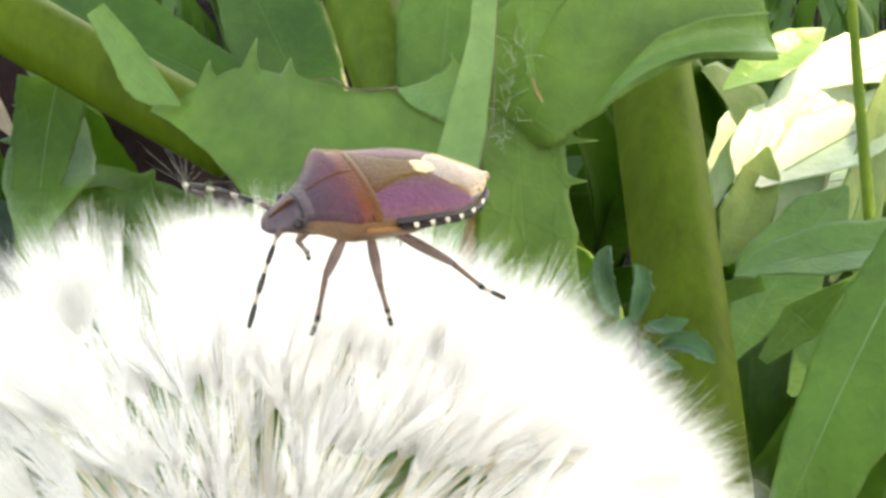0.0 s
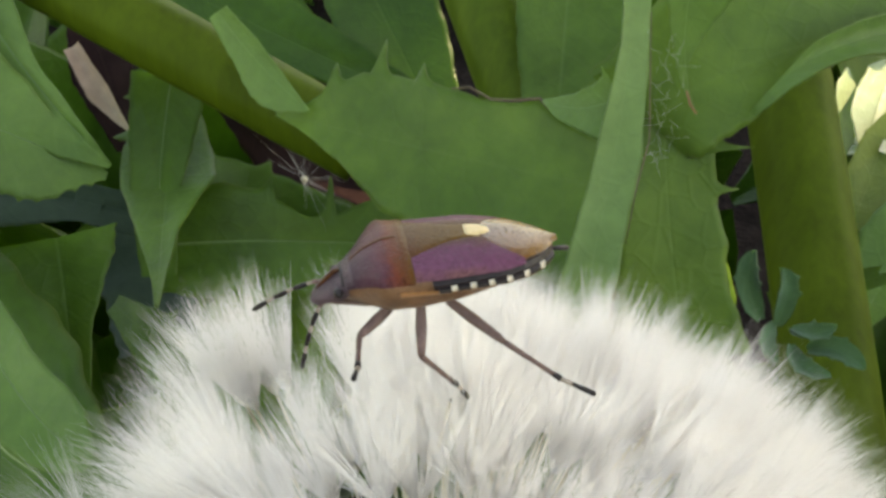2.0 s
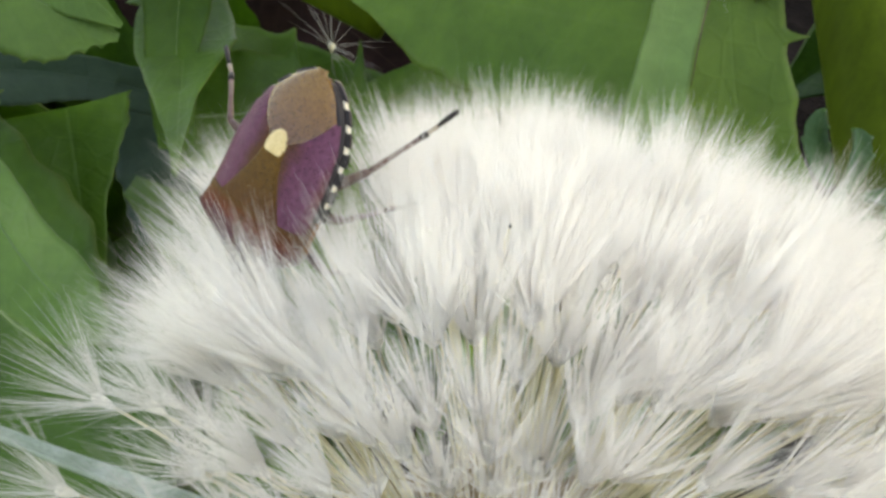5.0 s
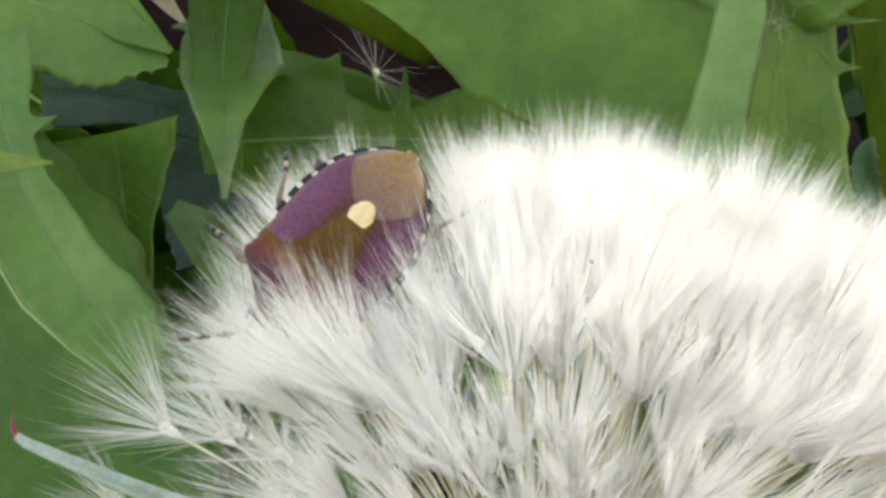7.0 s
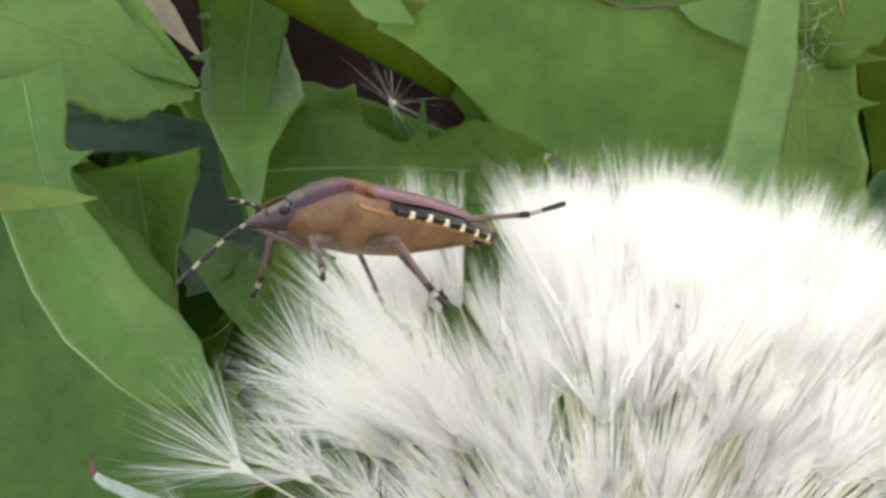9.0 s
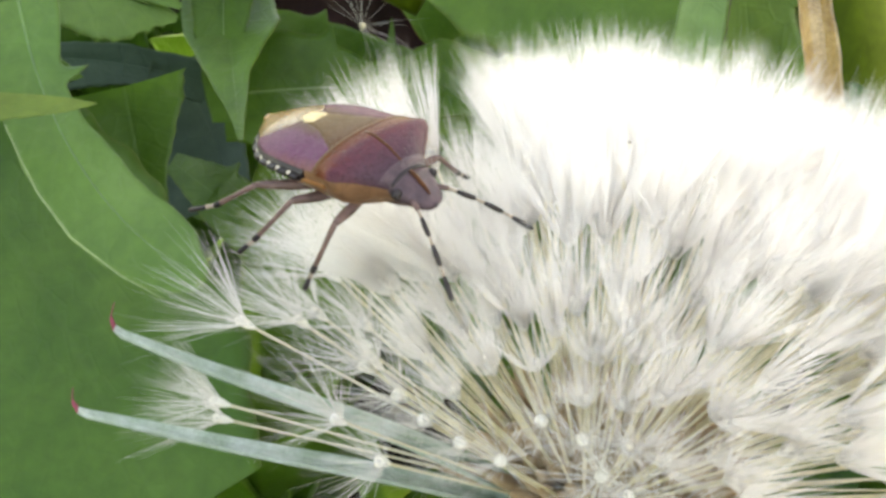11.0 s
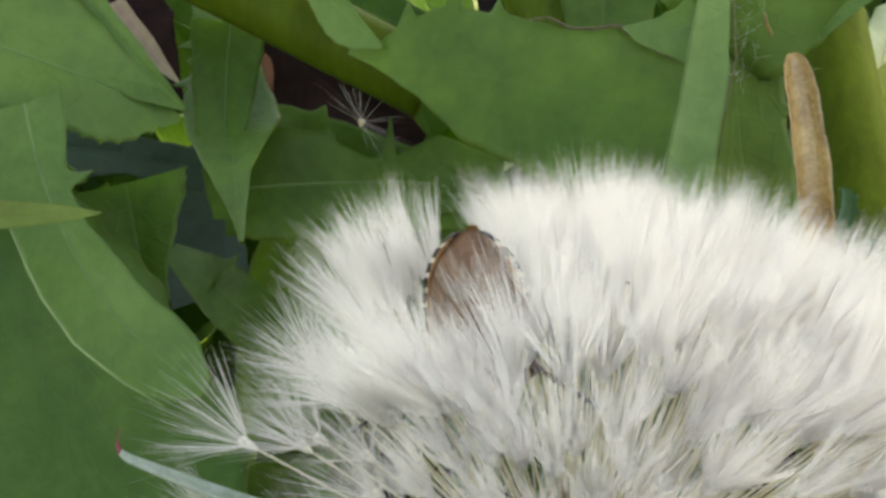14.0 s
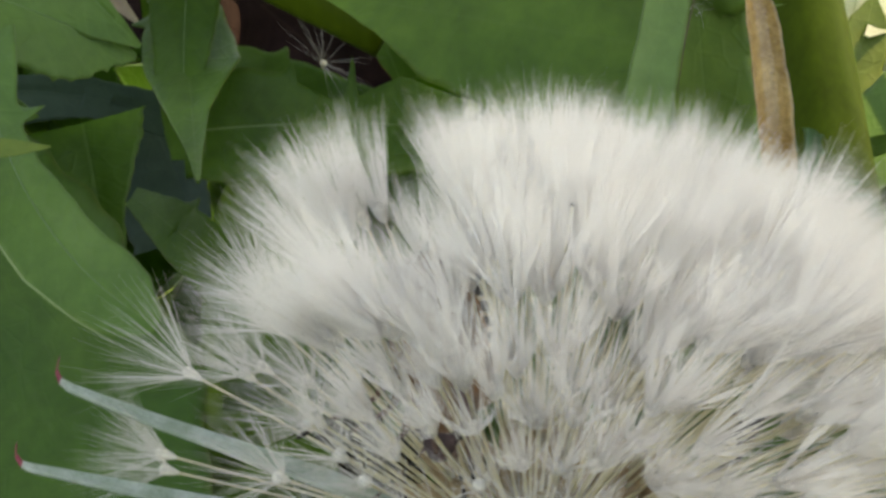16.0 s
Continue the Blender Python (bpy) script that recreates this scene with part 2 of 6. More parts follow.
OLIVE_BROWN, RUSTY, WINE, DUSK = (0.088, 0.046, 0.010), (0.120, 0.024, 0.012), (0.105, 0.034, 0.062), (0.050, 0.032, 0.042)
BUG_PURPLE = shell_material("bug_purple", 1, [(0.2, OLIVE_BROWN), (0.9, (0.075, 0.028, 0.018)), (1.5, WINE), (2.5, (0.125, 0.046, 0.080)), (3.0, (0.14, 0.058, 0.062))])
BUG_RUST = shell_material("bug_rust", 0, [(0.8, OLIVE_BROWN), (1.6, RUSTY)])
BUG_PRONOTUM = shell_material("bug_pronotum", 0, [(0.9, (0.10, 0.038, 0.011)), (1.6, (0.115, 0.027, 0.014)), (2.3, (0.088, 0.029, 0.038)), (3.0, (0.07, 0.032, 0.043)), (4.1, DUSK)])
BUG_OCHRE = shell_material("bug_ochre", 0, [(-2.6, (0.115, 0.056, 0.010)), (-0.8, (0.090, 0.043, 0.009)), (0.6, (0.082, 0.034, 0.010)), (1.4, (0.08, 0.028, 0.011))])
BUG_MEMBRANE = shell_material("bug_membrane", 0, [(-5.7, (0.19, 0.092, 0.018)), (-3.9, (0.14, 0.062, 0.018)), (-2.4, (0.10, 0.040, 0.02))], rough=0.26, spec=0.6)
BUG_CREAM = plain_material("bug_cream", (0.50, 0.36, 0.17), (0.70, 0.54, 0.30), 0.45, 1200, 0.4, 0.00005, spec=0.3)
BUG_EDGE = plain_material("bug_edge", (0.19, 0.075, 0.024), (0.31, 0.14, 0.055), 0.45, 1200, 0.4, 0.00005, spec=0.3)
BUG_PALE = plain_material("bug_pale_band", (0.22, 0.17, 0.13), (0.38, 0.31, 0.25), 0.45, 1200, 0.4, 0.00005, spec=0.3)
BUG_RIM = plain_material("bug_rim_mark", (0.60, 0.50, 0.36), (0.80, 0.72, 0.58), 0.5, 1200, 0.4, 0.00005, spec=0.3)
BUG_BLACK = plain_material("bug_black", (0.008, 0.006, 0.006), (0.022, 0.014, 0.014), 0.4, 1500, 0.6, 0.00005, spec=0.3)
BUG_BELLY = plain_material("bug_belly", (0.10, 0.046, 0.024), (0.20, 0.10, 0.052), 0.42, 1200, 0.6, 0.00005, spec=0.3)
BUG_LEG = plain_material("bug_leg", (0.075, 0.042, 0.038), (0.17, 0.10, 0.085), 0.45, 1400, 0.5, 0.00005, spec=0.3)
BUG_HEAD = plain_material("bug_head", (0.04, 0.024, 0.03), (0.09, 0.052, 0.06), 0.42, 1800, 1.0, 0.00008, spec=0.3)


# ---- mesh helpers ----
def mesh_of(name, verts, faces, mat, smooth=True, uvs=None):
    me = bpy.data.meshes.new(name)
    me.from_pydata([tuple(v) for v in verts], [], faces)
    if uvs is not None:
        layer = me.uv_layers.new(name="blade")
        for loop in me.loops:
            layer.data[loop.index].uv = uvs[loop.vertex_index]
    for m in (mat if isinstance(mat, (list, tuple)) else (mat,)):
        me.materials.append(m)
    if smooth:
        me.polygons.foreach_set("use_smooth", [True] * len(me.polygons))
    me.update()
    return me


def piece(name, me, parent=None, label=""):
    ob = new(name, me)
    if parent:
        ob.parent = parent
    return tagged(ob, label)


def thing(name, label, category, group="", kind=""):
    return tagged(new(name), label, category, group, kind)


def tube(points, radii, sides=8, cap=True):
    """Vertices and faces of a round bar along points."""
    verts, faces, up = [], [], None
    pts = [Vector(p) for p in points]
    for i, p in enumerate(pts):
        d = (pts[min(i + 1, len(pts) - 1)] - pts[max(i - 1, 0)]).normalized()
        if up is None:
            up = d.orthogonal().normalized()
        up = (up - d * up.dot(d)).normalized()
        side = d.cross(up)
        for k in range(sides):
            a = 2 * math.pi * k / sides
            verts.append(p + (up * math.cos(a) + side * math.sin(a)) * radii[i])
    for i in range(len(pts) - 1):
        for k in range(sides):
            j = (k + 1) % sides
            faces.append((i * sides + k, i * sides + j, (i + 1) * sides + j, (i + 1) * sides + k))
    if cap:
        faces.append(tuple(range(sides - 1, -1, -1)))
        n = (len(pts) - 1) * sides
        faces.append(tuple(range(n, n + sides)))
    return verts, faces


def bezier(a, b, c, n):
    a, b, c = Vector(a), Vector(b), Vector(c)
    return [a * (1 - t) ** 2 + b * 2 * t * (1 - t) + c * t * t for t in (i / (n - 1) for i in range(n))]


def eased(pairs, s):
    """Straight lines between (s, value) pairs."""
    return float(np.interp(s, [p[0] for p in pairs], [p[1] for p in pairs]))


def blade_mesh(name, base, mid, tip, left, right, mat, face=(0, 0, -1), cup=0.12, teeth=(), wave=0.05, thick=0.35, seed=1, rows=130, lift=0.0):
    """A leaf blade along a bent midrib. left, right: half widths in mm as (s, mm) pairs; teeth: (side, s, mm, spread) spikes of the margin."""
    rnd = random.Random(seed)
    mids = bezier(spot(*base), spot(*mid), spot(*tip), rows)
    facing = way(*face)
    cols = (-1.0, -0.86, -0.55, -0.22, 0.0, 0.22, 0.55, 0.86, 1.0)
    ph = [rnd.uniform(0, 6.28) for _ in range(6)]
    top, low, uvs = [], [], []
    for i, p in enumerate(mids):
        s = i / (rows - 1)
        d = (mids[min(i + 1, rows - 1)] - mids[max(i - 1, 0)]).normalized()
        across = d.cross(facing).normalized()
        up = across.cross(d).normalized()
        for c in cols:
            sidew = left if c < 0 else right
            w = eased(sidew, s)
            w *= 1 + 0.02 * math.sin(s * 23 + ph[0] + c) + 0.015 * math.sin(s * 57 + ph[1] - 2 * c)
            for side, at, mm, spread in teeth:
                if (side < 0) == (c < 0) and c:
                    q = (s - at) / spread
                    if -1 < q < 1:
                        w += mm * ((1 + q) ** 2.2 if q < 0 else max(0.0, 1 - q * 3.0)) * abs(c) ** 3
            w = max(w, 0.02) / 1000
            rise = cup * w * c * c + wave * w * abs(c) * (math.sin(s * 9 + ph[2] + 2 * c) + 0.5 * math.sin(s * 21 + ph[3] - c)) - 0.00025 * math.exp(-(c * 6) ** 2) * (w > 0.002 and name != "lobe")
            q = p + across * (w * c) + up * (rise + lift / 1000)
            top.append(q)
            low.append(q - up * (thick / 1000 * (1 - 0.7 * abs(c))))
            uvs.append((s, c))
    n, faces = len(cols), []
    off = len(top)
    for i in range(rows - 1):
        for k in range(n - 1):
            a = i * n + k
            faces.append((a, a + n, a + n + 1, a + 1))
            faces.append((off + a, off + a + 1, off + a + n + 1, off + a + n))
        for k in (0, n - 1):
            a = i * n + k
            q = (a, off + a, off + a + n, a + n)
            faces.append(q if k == 0 else q[::-1])
    return mesh_of(name, top + low, faces, mat, uvs=uvs + uvs)


def plant_leaf(name, label, base, mid, tip, *args, category="leaf", group="", under=None, ribbed=True, **kw):
    """A leaf of its own with its raised midrib, or a lobe of a larger leaf."""
    ob = new(name, blade_mesh(name, base, mid, tip, *args, **kw))
    tagged(ob, label, "" if under else category, group)
    if under:
        ob.parent = under
    if ribbed:
        facing, n = way(*kw.get("face", (0, 0, -1))), 24
        lift = kw.get("lift", 0.0) / 1000 - 0.00022
        pts = []
        for i, p in enumerate(bezier(spot(*base), spot(*mid), spot(*tip), n)):
            d = (spot(*tip) - spot(*base)).normalized()
            pts.append(p + (facing - d * facing.dot(d)).normalized() * lift)
        long = (spot(*tip) - spot(*base)).length
        v, f = tube(pts, [long * (0.0042 - 0.0035 * i / (n - 1)) for i in range(n)], 8)
        piece("leaf_rib", mesh_of("leaf_rib", v, f, RIB_OF.get(args[2].name, RIB_PALE)), ob)
    return ob


RIB_OF = {"leaf_pale_green": STEM_LEAF, "leaf_shade_green": STEM_DEEP, "leaf_deep_green": STEM_DEEP, "leaf_dead_dimmed": LEAF_DEAD_DIMMED, "leaf_straw": LEAF_STRAW, "leaf_green": STEM_LEAF}


def stem(name, label, pts, radii, mat, category="stem", ribs=9, n=28):
    """A ridged plant stem."""
    path = bezier(spot(*pts[0]), spot(*pts[1]), spot(*pts[2]), n)
    rad = [(radii[0] + (radii[1] - radii[0]) * i / (n - 1)) / 1000 for i in range(n)]
    verts, faces = tube(path, rad, 36)
    for i in range(n):
        for k in range(36):
            v = verts[i * 36 + k]
            verts[i * 36 + k] = path[i] + (v - path[i]) * (1 + 0.012 * math.sin(k / 36 * 2 * math.pi * ribs) + 0.008 * math.sin(i * 0.7 + k))
    return tagged(new(name, mesh_of(name, verts, faces, mat)), label, category)


# ---- ground ----
def ground():
    """One sheet of rough soil: fine near the plants, coarse out to the horizon."""
    rnd = random.Random(5)
    ring = [0.0] + [0.02 * 1.13 ** i for i in range(86)]
    verts, faces, n = [], [], 96
    for r in ring:
        for k in range(n):
            a = 2 * math.pi * k / n
            x, y = r * math.cos(a), r * math.sin(a) + 0.1
            z = 0.010 * noise.noise((x * 18, y * 18, 0)) + 0.004 * noise.noise((x * 70, y * 70, 3)) + min(r, 3) * 0.02 * noise.noise((x, y, 7))
            verts.append((x, y, z * (1 if r < 50 else 0)))
    for i in range(len(ring) - 1):
        for k in range(n):
            j = (k + 1) % n
            faces.append((i * n + k, (i + 1) * n + k, (i + 1) * n + j, i * n + j))
    tagged(new("ground", mesh_of("ground", verts, faces, SOIL)), "dark brown crumbly soil, darkened further for the shade under the leaves", "ground", kind="structure")


ground()


# ---- the seed head ----
def hair_tuft(name, count, inner, outer, length, seed, curl=0.10, radius=0.026, cup=0.42, cling=0.72, per=7):
    """The pappus of one seed: fine tapering hairs that rise from a rounded cup and fan out along +z, in metres."""
    rnd = random.Random(seed)
    verts, faces = [], []
    locks = []                                            # hairs cling together in small locks
    for _ in range(max(6, int(count / per))):
        share = rnd.random() ** 0.5
        locks.append((rnd.uniform(0, 2 * math.pi), share, radians(inner + (outer - inner) * share * rnd.uniform(0.8, 1.1)), rnd.uniform(0.80, 1.10), rnd.gauss(0, curl), Vector((rnd.gauss(0, 0.03), rnd.gauss(0, 0.03), 0))))
    for _ in range(count):
        a0, share, th0, long, bend, sway = rnd.choice(locks)
        a, th = a0 + rnd.gauss(0, 0.45), max(0.0, th0 + rnd.gauss(0, 0.05))
        ln = length * long * rnd.uniform(0.86, 1.04) * (1 - 0.06 * share)
        out = Vector((math.cos(a), math.sin(a), 0))
        mean = Vector((math.cos(a0), math.sin(a0), 0))
        root = out * (cup * share) + Vector((0, 0, 0.5 * share * share - 0.1))
        pts = []
        for u in (0.0, 0.5, 1.0):
            ang, cling = th0 * 0.6 * u + th * (1 - 0.6 * u) + bend * (u - 0.3), cling * u * u
            pts.append(root + (out * (1 - cling) + mean * cling) * (math.sin(ang) * ln * u) + Vector((0, 0, math.cos(ang) * ln * u)) + sway * ln * u * u)
        d = (pts[2] - pts[0]).normalized()
        e = d.orthogonal().normalized()
        f = d.cross(e)
        at = len(verts)
        for p, r in zip(pts[:2], (radius, radius * 0.85)):
            for k in range(3):
                b = 2.0944 * k
                verts.append((p + (e * math.cos(b) + f * math.sin(b)) * r) / 1000)
        verts.append(pts[2] / 1000)
        for k in range(3):
            j = (k + 1) % 3
            faces.append((at + k, at + j, at + 3 + j, at + 3 + k))
            faces.append((at + 3 + k, at + 3 + j, at + 6))
    return mesh_of(name, verts, faces, HAIR, smooth=False)


SEED_IN, SEED_OUT = 4.0, 16.4


def seed_meshes(length, wide):
    """Stalk with hub (from the achene's top to z = length) and achene, from z = 0, in metres."""
    up = [(0, 0, z / 1000) for z in (3.2, 4.5, (length + 4) / 2, length - 0.30, length - 0.18, length - 0.02, length + 0.2, length + 0.45, length + 0.6)]
    v, f = tube(up, [r / 1000 for r in (0.10, 0.07, 0.06, 0.07, 0.2 * wide, 0.32 * wide, 0.40 * wide, 0.44 * wide, 0.1)], 10)
    stalk = mesh_of("seed", v, f, [BEAK, HUB])
    for p in stalk.polygons:
        p.material_index = 1 if p.center.z > (length - 0.3) / 1000 else 0
    zs = (0, 0.3, 0.9, 1.6, 2.3, 2.8, 3.3)
    v, f = tube([(0, 0, z / 1000) for z in zs], [r / 1000 for r in (0.10, 0.22, 0.34, 0.42, 0.38, 0.22, 0.09)], 10)
    for i, z in enumerate(zs):                     # ribs along the achene
        for k in range(0, 10, 2):
            v[i * 10 + k] = v[i * 10 + k] * 0.84 + Vector((0, 0, z / 1000)) * 0.16
    return stalk, mesh_of("achene", v, f, ACHENE)


def seed_head():
    head = thing("dandelion_clock", "round white fluffy dandelion seed head with a gap in its seeds", "seed head")
    # hollow stalk from the ground, and the little domed cushion that carries the seeds
    pts = bezier((0.012, 0.012, -0.004), (0.006, 0.004, 0.04), HEAD - Vector((0, 0, 0.0045)), 24)
    v, f = tube(pts, [0.0022 + 0.0006 * math.cos(i) * 0.1 for i in range(23)] + [0.0030], 20)
    piece("stalk", mesh_of("stalk", v, f, STEM_GREEN), head, "pale green hollow flower stalk")
    rings, v, f = 10, [], []
    for i in range(rings):
        a = i / (rings - 1) * math.pi
        for k in range(24):
            b = 2 * math.pi * k / 24
            r = 4.1 * math.sin(a) + 0.02
            v.append(HEAD + Vector((r * math.cos(b), r * math.sin(b), 3.0 * math.cos(a) - 1.0 + 0.15 * math.sin(5 * b) * math.sin(3 * a))) / 1000)
    for i in range(rings - 1):
        for k in range(24):
            j = (k + 1) % 24
            f.append((i * 24 + k, (i + 1) * 24 + k, (i + 1) * 24 + j, i * 24 + j))
    piece("receptacle", mesh_of("receptacle", v, f, RECEPTACLE), head, "brown pitted seed cushion")

    # spread green bracts with curled magenta tips
    for k, (az, pitch, ln) in enumerate(((175.6, 28.5, 29.1), (-174.9, 23.3, 29.6), (205, 0, 22), (140, -34, 17), (100, -40, 17), (60, -40, 17), (20, -38, 18), (330, -42, 18), (285, -48, 18), (240, -46, 18))):
        b = bract(k, ln)
        b.parent = head
        b.matrix_basis = Matrix.Translation(HEAD + Vector((0, 0, -0.0030))) @ Matrix.Rotation(radians(az), 4, "Z") @ Matrix.Rotation(radians(-pitch), 4, "Y")
        b.children[0].matrix_basis = Matrix()

    broad, achene = seed_meshes(SEED_OUT - SEED_IN, 0.95)
    slim, achene = seed_meshes(SEED_OUT - SEED_IN, 0.62)
    thick = [hair_tuft("pappus", 290, 0, 27, 6.3, 40 + i, 0.05, 0.0135, 0.46, 0.92, 9) for i in range(5)]
    brush = [hair_tuft("pappus", 190, 0, 22, 6.0, 50 + i, 0.04, 0.0135, 0.40, 0.5) for i in range(5)]
    mid = [hair_tuft("pappus", 140, 0, 20, 5.5, 60 + i, 0.04, 0.0130, 0.34, 0.4, 4) for i in range(5)]
    wide = [hair_tuft("pappus", 90, 3, 45, 6.0, 80 + i, 0.05, 0.0125, 0.22, 0.25, 1.5) for i in range(5)]
    rnd = random.Random(11)
    to_eye = way(0, 0, -1)
    golden = math.pi * (3 - 5 ** 0.5)
    total = 540

    def place(d, out, tufts, lean=0.0, grow=1.0):
        d = d.normalized()
        base = HEAD + Vector((d.x * 4.0, d.y * 4.0, d.z * 2.6 - 0.6)) / 1000
        end = HEAD + d * out / 1000
        axis = (end - base)
        size = axis.length / ((SEED_OUT - SEED_IN) / 1000)
        q = axis.to_track_quat("Z", "Y").to_matrix().to_4x4()
        s = piece("seed", slim if tufts in (wide, mid) else broad, head)
        s.matrix_basis = Matrix.Translation(base) @ q @ Matrix.Rotation(rnd.uniform(0, 6.28), 4, "Z") @ Matrix.Diagonal((1, 1, size, 1))
        a = piece("achene", achene, s)
        p = tagged(piece("pappus", rnd.choice(tufts), s), kind="stuff")
        p.matrix_basis = Matrix.Translation((0, 0, (SEED_OUT - SEED_IN) / 1000)) @ Matrix.Rotation(rnd.gauss(0, 0.08) + lean, 4, "X") @ Matrix.Diagonal((grow, grow, grow / size, 1))

    for i in range(total):
        z = 1 - 1.34 * (i + 0.5) / total
        r = math.sqrt(1 - z * z)
        a = golden * i
        d = Vector((r * math.cos(a), r * math.sin(a), z))
        d = (d + Vector((rnd.gauss(0, 0.035), rnd.gauss(0, 0.035), rnd.gauss(0, 0.035)))).normalized()
        u, v, w = d.x, d.dot(way(0, 1, 0)), -d.dot(to_eye)
        ang, flat = math.degrees(math.atan2(v, u)), math.hypot(u, v)
        if w > 0.62 or (v < -0.55 and w > 0):
            continue                                     # far underside
        if ang > 102 and flat > 0.22 or ang < -150:
            continue                                     # the gap, and past it the parachutes that stand apart
        if u < -0.15 and v < 0.42:
            continue
        if any((d - (spot(*g) - HEAD).normalized()).length < 0.075 for g in THIN_SPOTS):
            continue                                     # little gaps where a seed has gone
        if v < 0.2 and rnd.random() > 0.85:
            continue
        tufts = thick
        if flat < 0.22:
            tufts = wide
        elif flat < 0.50:
            tufts = mid
        elif flat < 0.66:
            tufts = brush
        rim = eased(((-180, 22.8), (-90, 23), (17, 26.8), (27, 26.4), (37, 25.6), (47, 24.6), (60, 23.7), (72, 22.8), (85, 22.7), (94, 23.6), (99, 23.3), (103, 22.9), (110, 24.6), (115, 25), (138, 24), (180, 23)), ang) - 6.2
        place(d, rim * flat + SEED_OUT * (1 - flat) + rnd.gauss(0, 0.5), tufts, 0.0, rnd.uniform(0.9, 1.08))
    # single parachutes that stand free in the gap and out to the side
    for x, y, z, grow, tufts in LONE_SEEDS:
        e = spot(x, y, z) - HEAD
        place(e, e.length * 1000, {"t": thick, "b": brush, "m": mid, "w": wide}[tufts], 0.0, grow)

    # one withered floret thread among the hairs
    a, b = spot(0.4, 14.6, -12.5), spot(0.9, 16.5, -11.5)
    v, f = tube(bezier(a, a.lerp(b, 0.5), b, 8), [0.00007] * 6 + [0.00009, 0.00006], 7)
    thread = piece("withered_floret", mesh_of("withered_floret", v, f, BEAK), head, "thin yellow withered floret")
    v, f = tube([b, b.lerp(a, -0.05), b.lerp(a, -0.09)], [0.00006, 0.00011, 0.00004], 7)
    piece("dark_tip", mesh_of("dark_tip", v, f, BUG_BLACK), thread, "black tip")


def bract(k, ln):
    """A narrow spread bract along +x whose end curls up and turns magenta."""
    rnd = random.Random(k)
    n, m = 26, 13
    verts, faces = [], []
    for i in range(n):
        s = i / (n - 1)
        curl = max(0.0, s - 0.88) / 0.12
        x = ln * min(s, 0.88 + 0.035 * math.sin(curl * 1.5))
        z = 0.9 * math.sin(s * 3.0) + 0.5 * math.sin(s * 7 + k) * s + 1.5 * curl * curl
        w = (0.85 * max(0.0, 0.93 - s) ** 0.6 + 0.07) * (0.6 + 0.4 * min(1, s * 5))
        for j in range(m):
            c = j / (m - 1) * 2 - 1
            verts.append(Vector((x, w * c, z + 0.35 * w * c * c + 0.06 * w * math.cos(9 * c))) / 1000)
    off = len(verts)
    verts += [v - Vector((0, 0, 0.00022)) for v in verts]
    for i in range(n - 1):
        for j in range(m - 1):
            a = i * m + j
            faces += [(a, a + m, a + m + 1, a + 1), (off + a, off + a + 1, off + a + m + 1, off + a + m)]
        for j in (0, m - 1):
            a = i * m + j
            faces.append((a, off + a, off + a + m, a + m) if j == 0 else (a, a + m, off + a + m, off + a))
    cut = 23
    body = [f for f in faces if min(v % off for v in f) // m < cut]
    tip = [f for f in faces if min(v % off for v in f) // m >= cut]
    ob = new("bract", mesh_of("bract", verts, body, BRACT))
    t = piece("bract_tip", mesh_of("bract_tip", verts, tip, BRACT_TIP), ob, "curled magenta tip")
    return ob


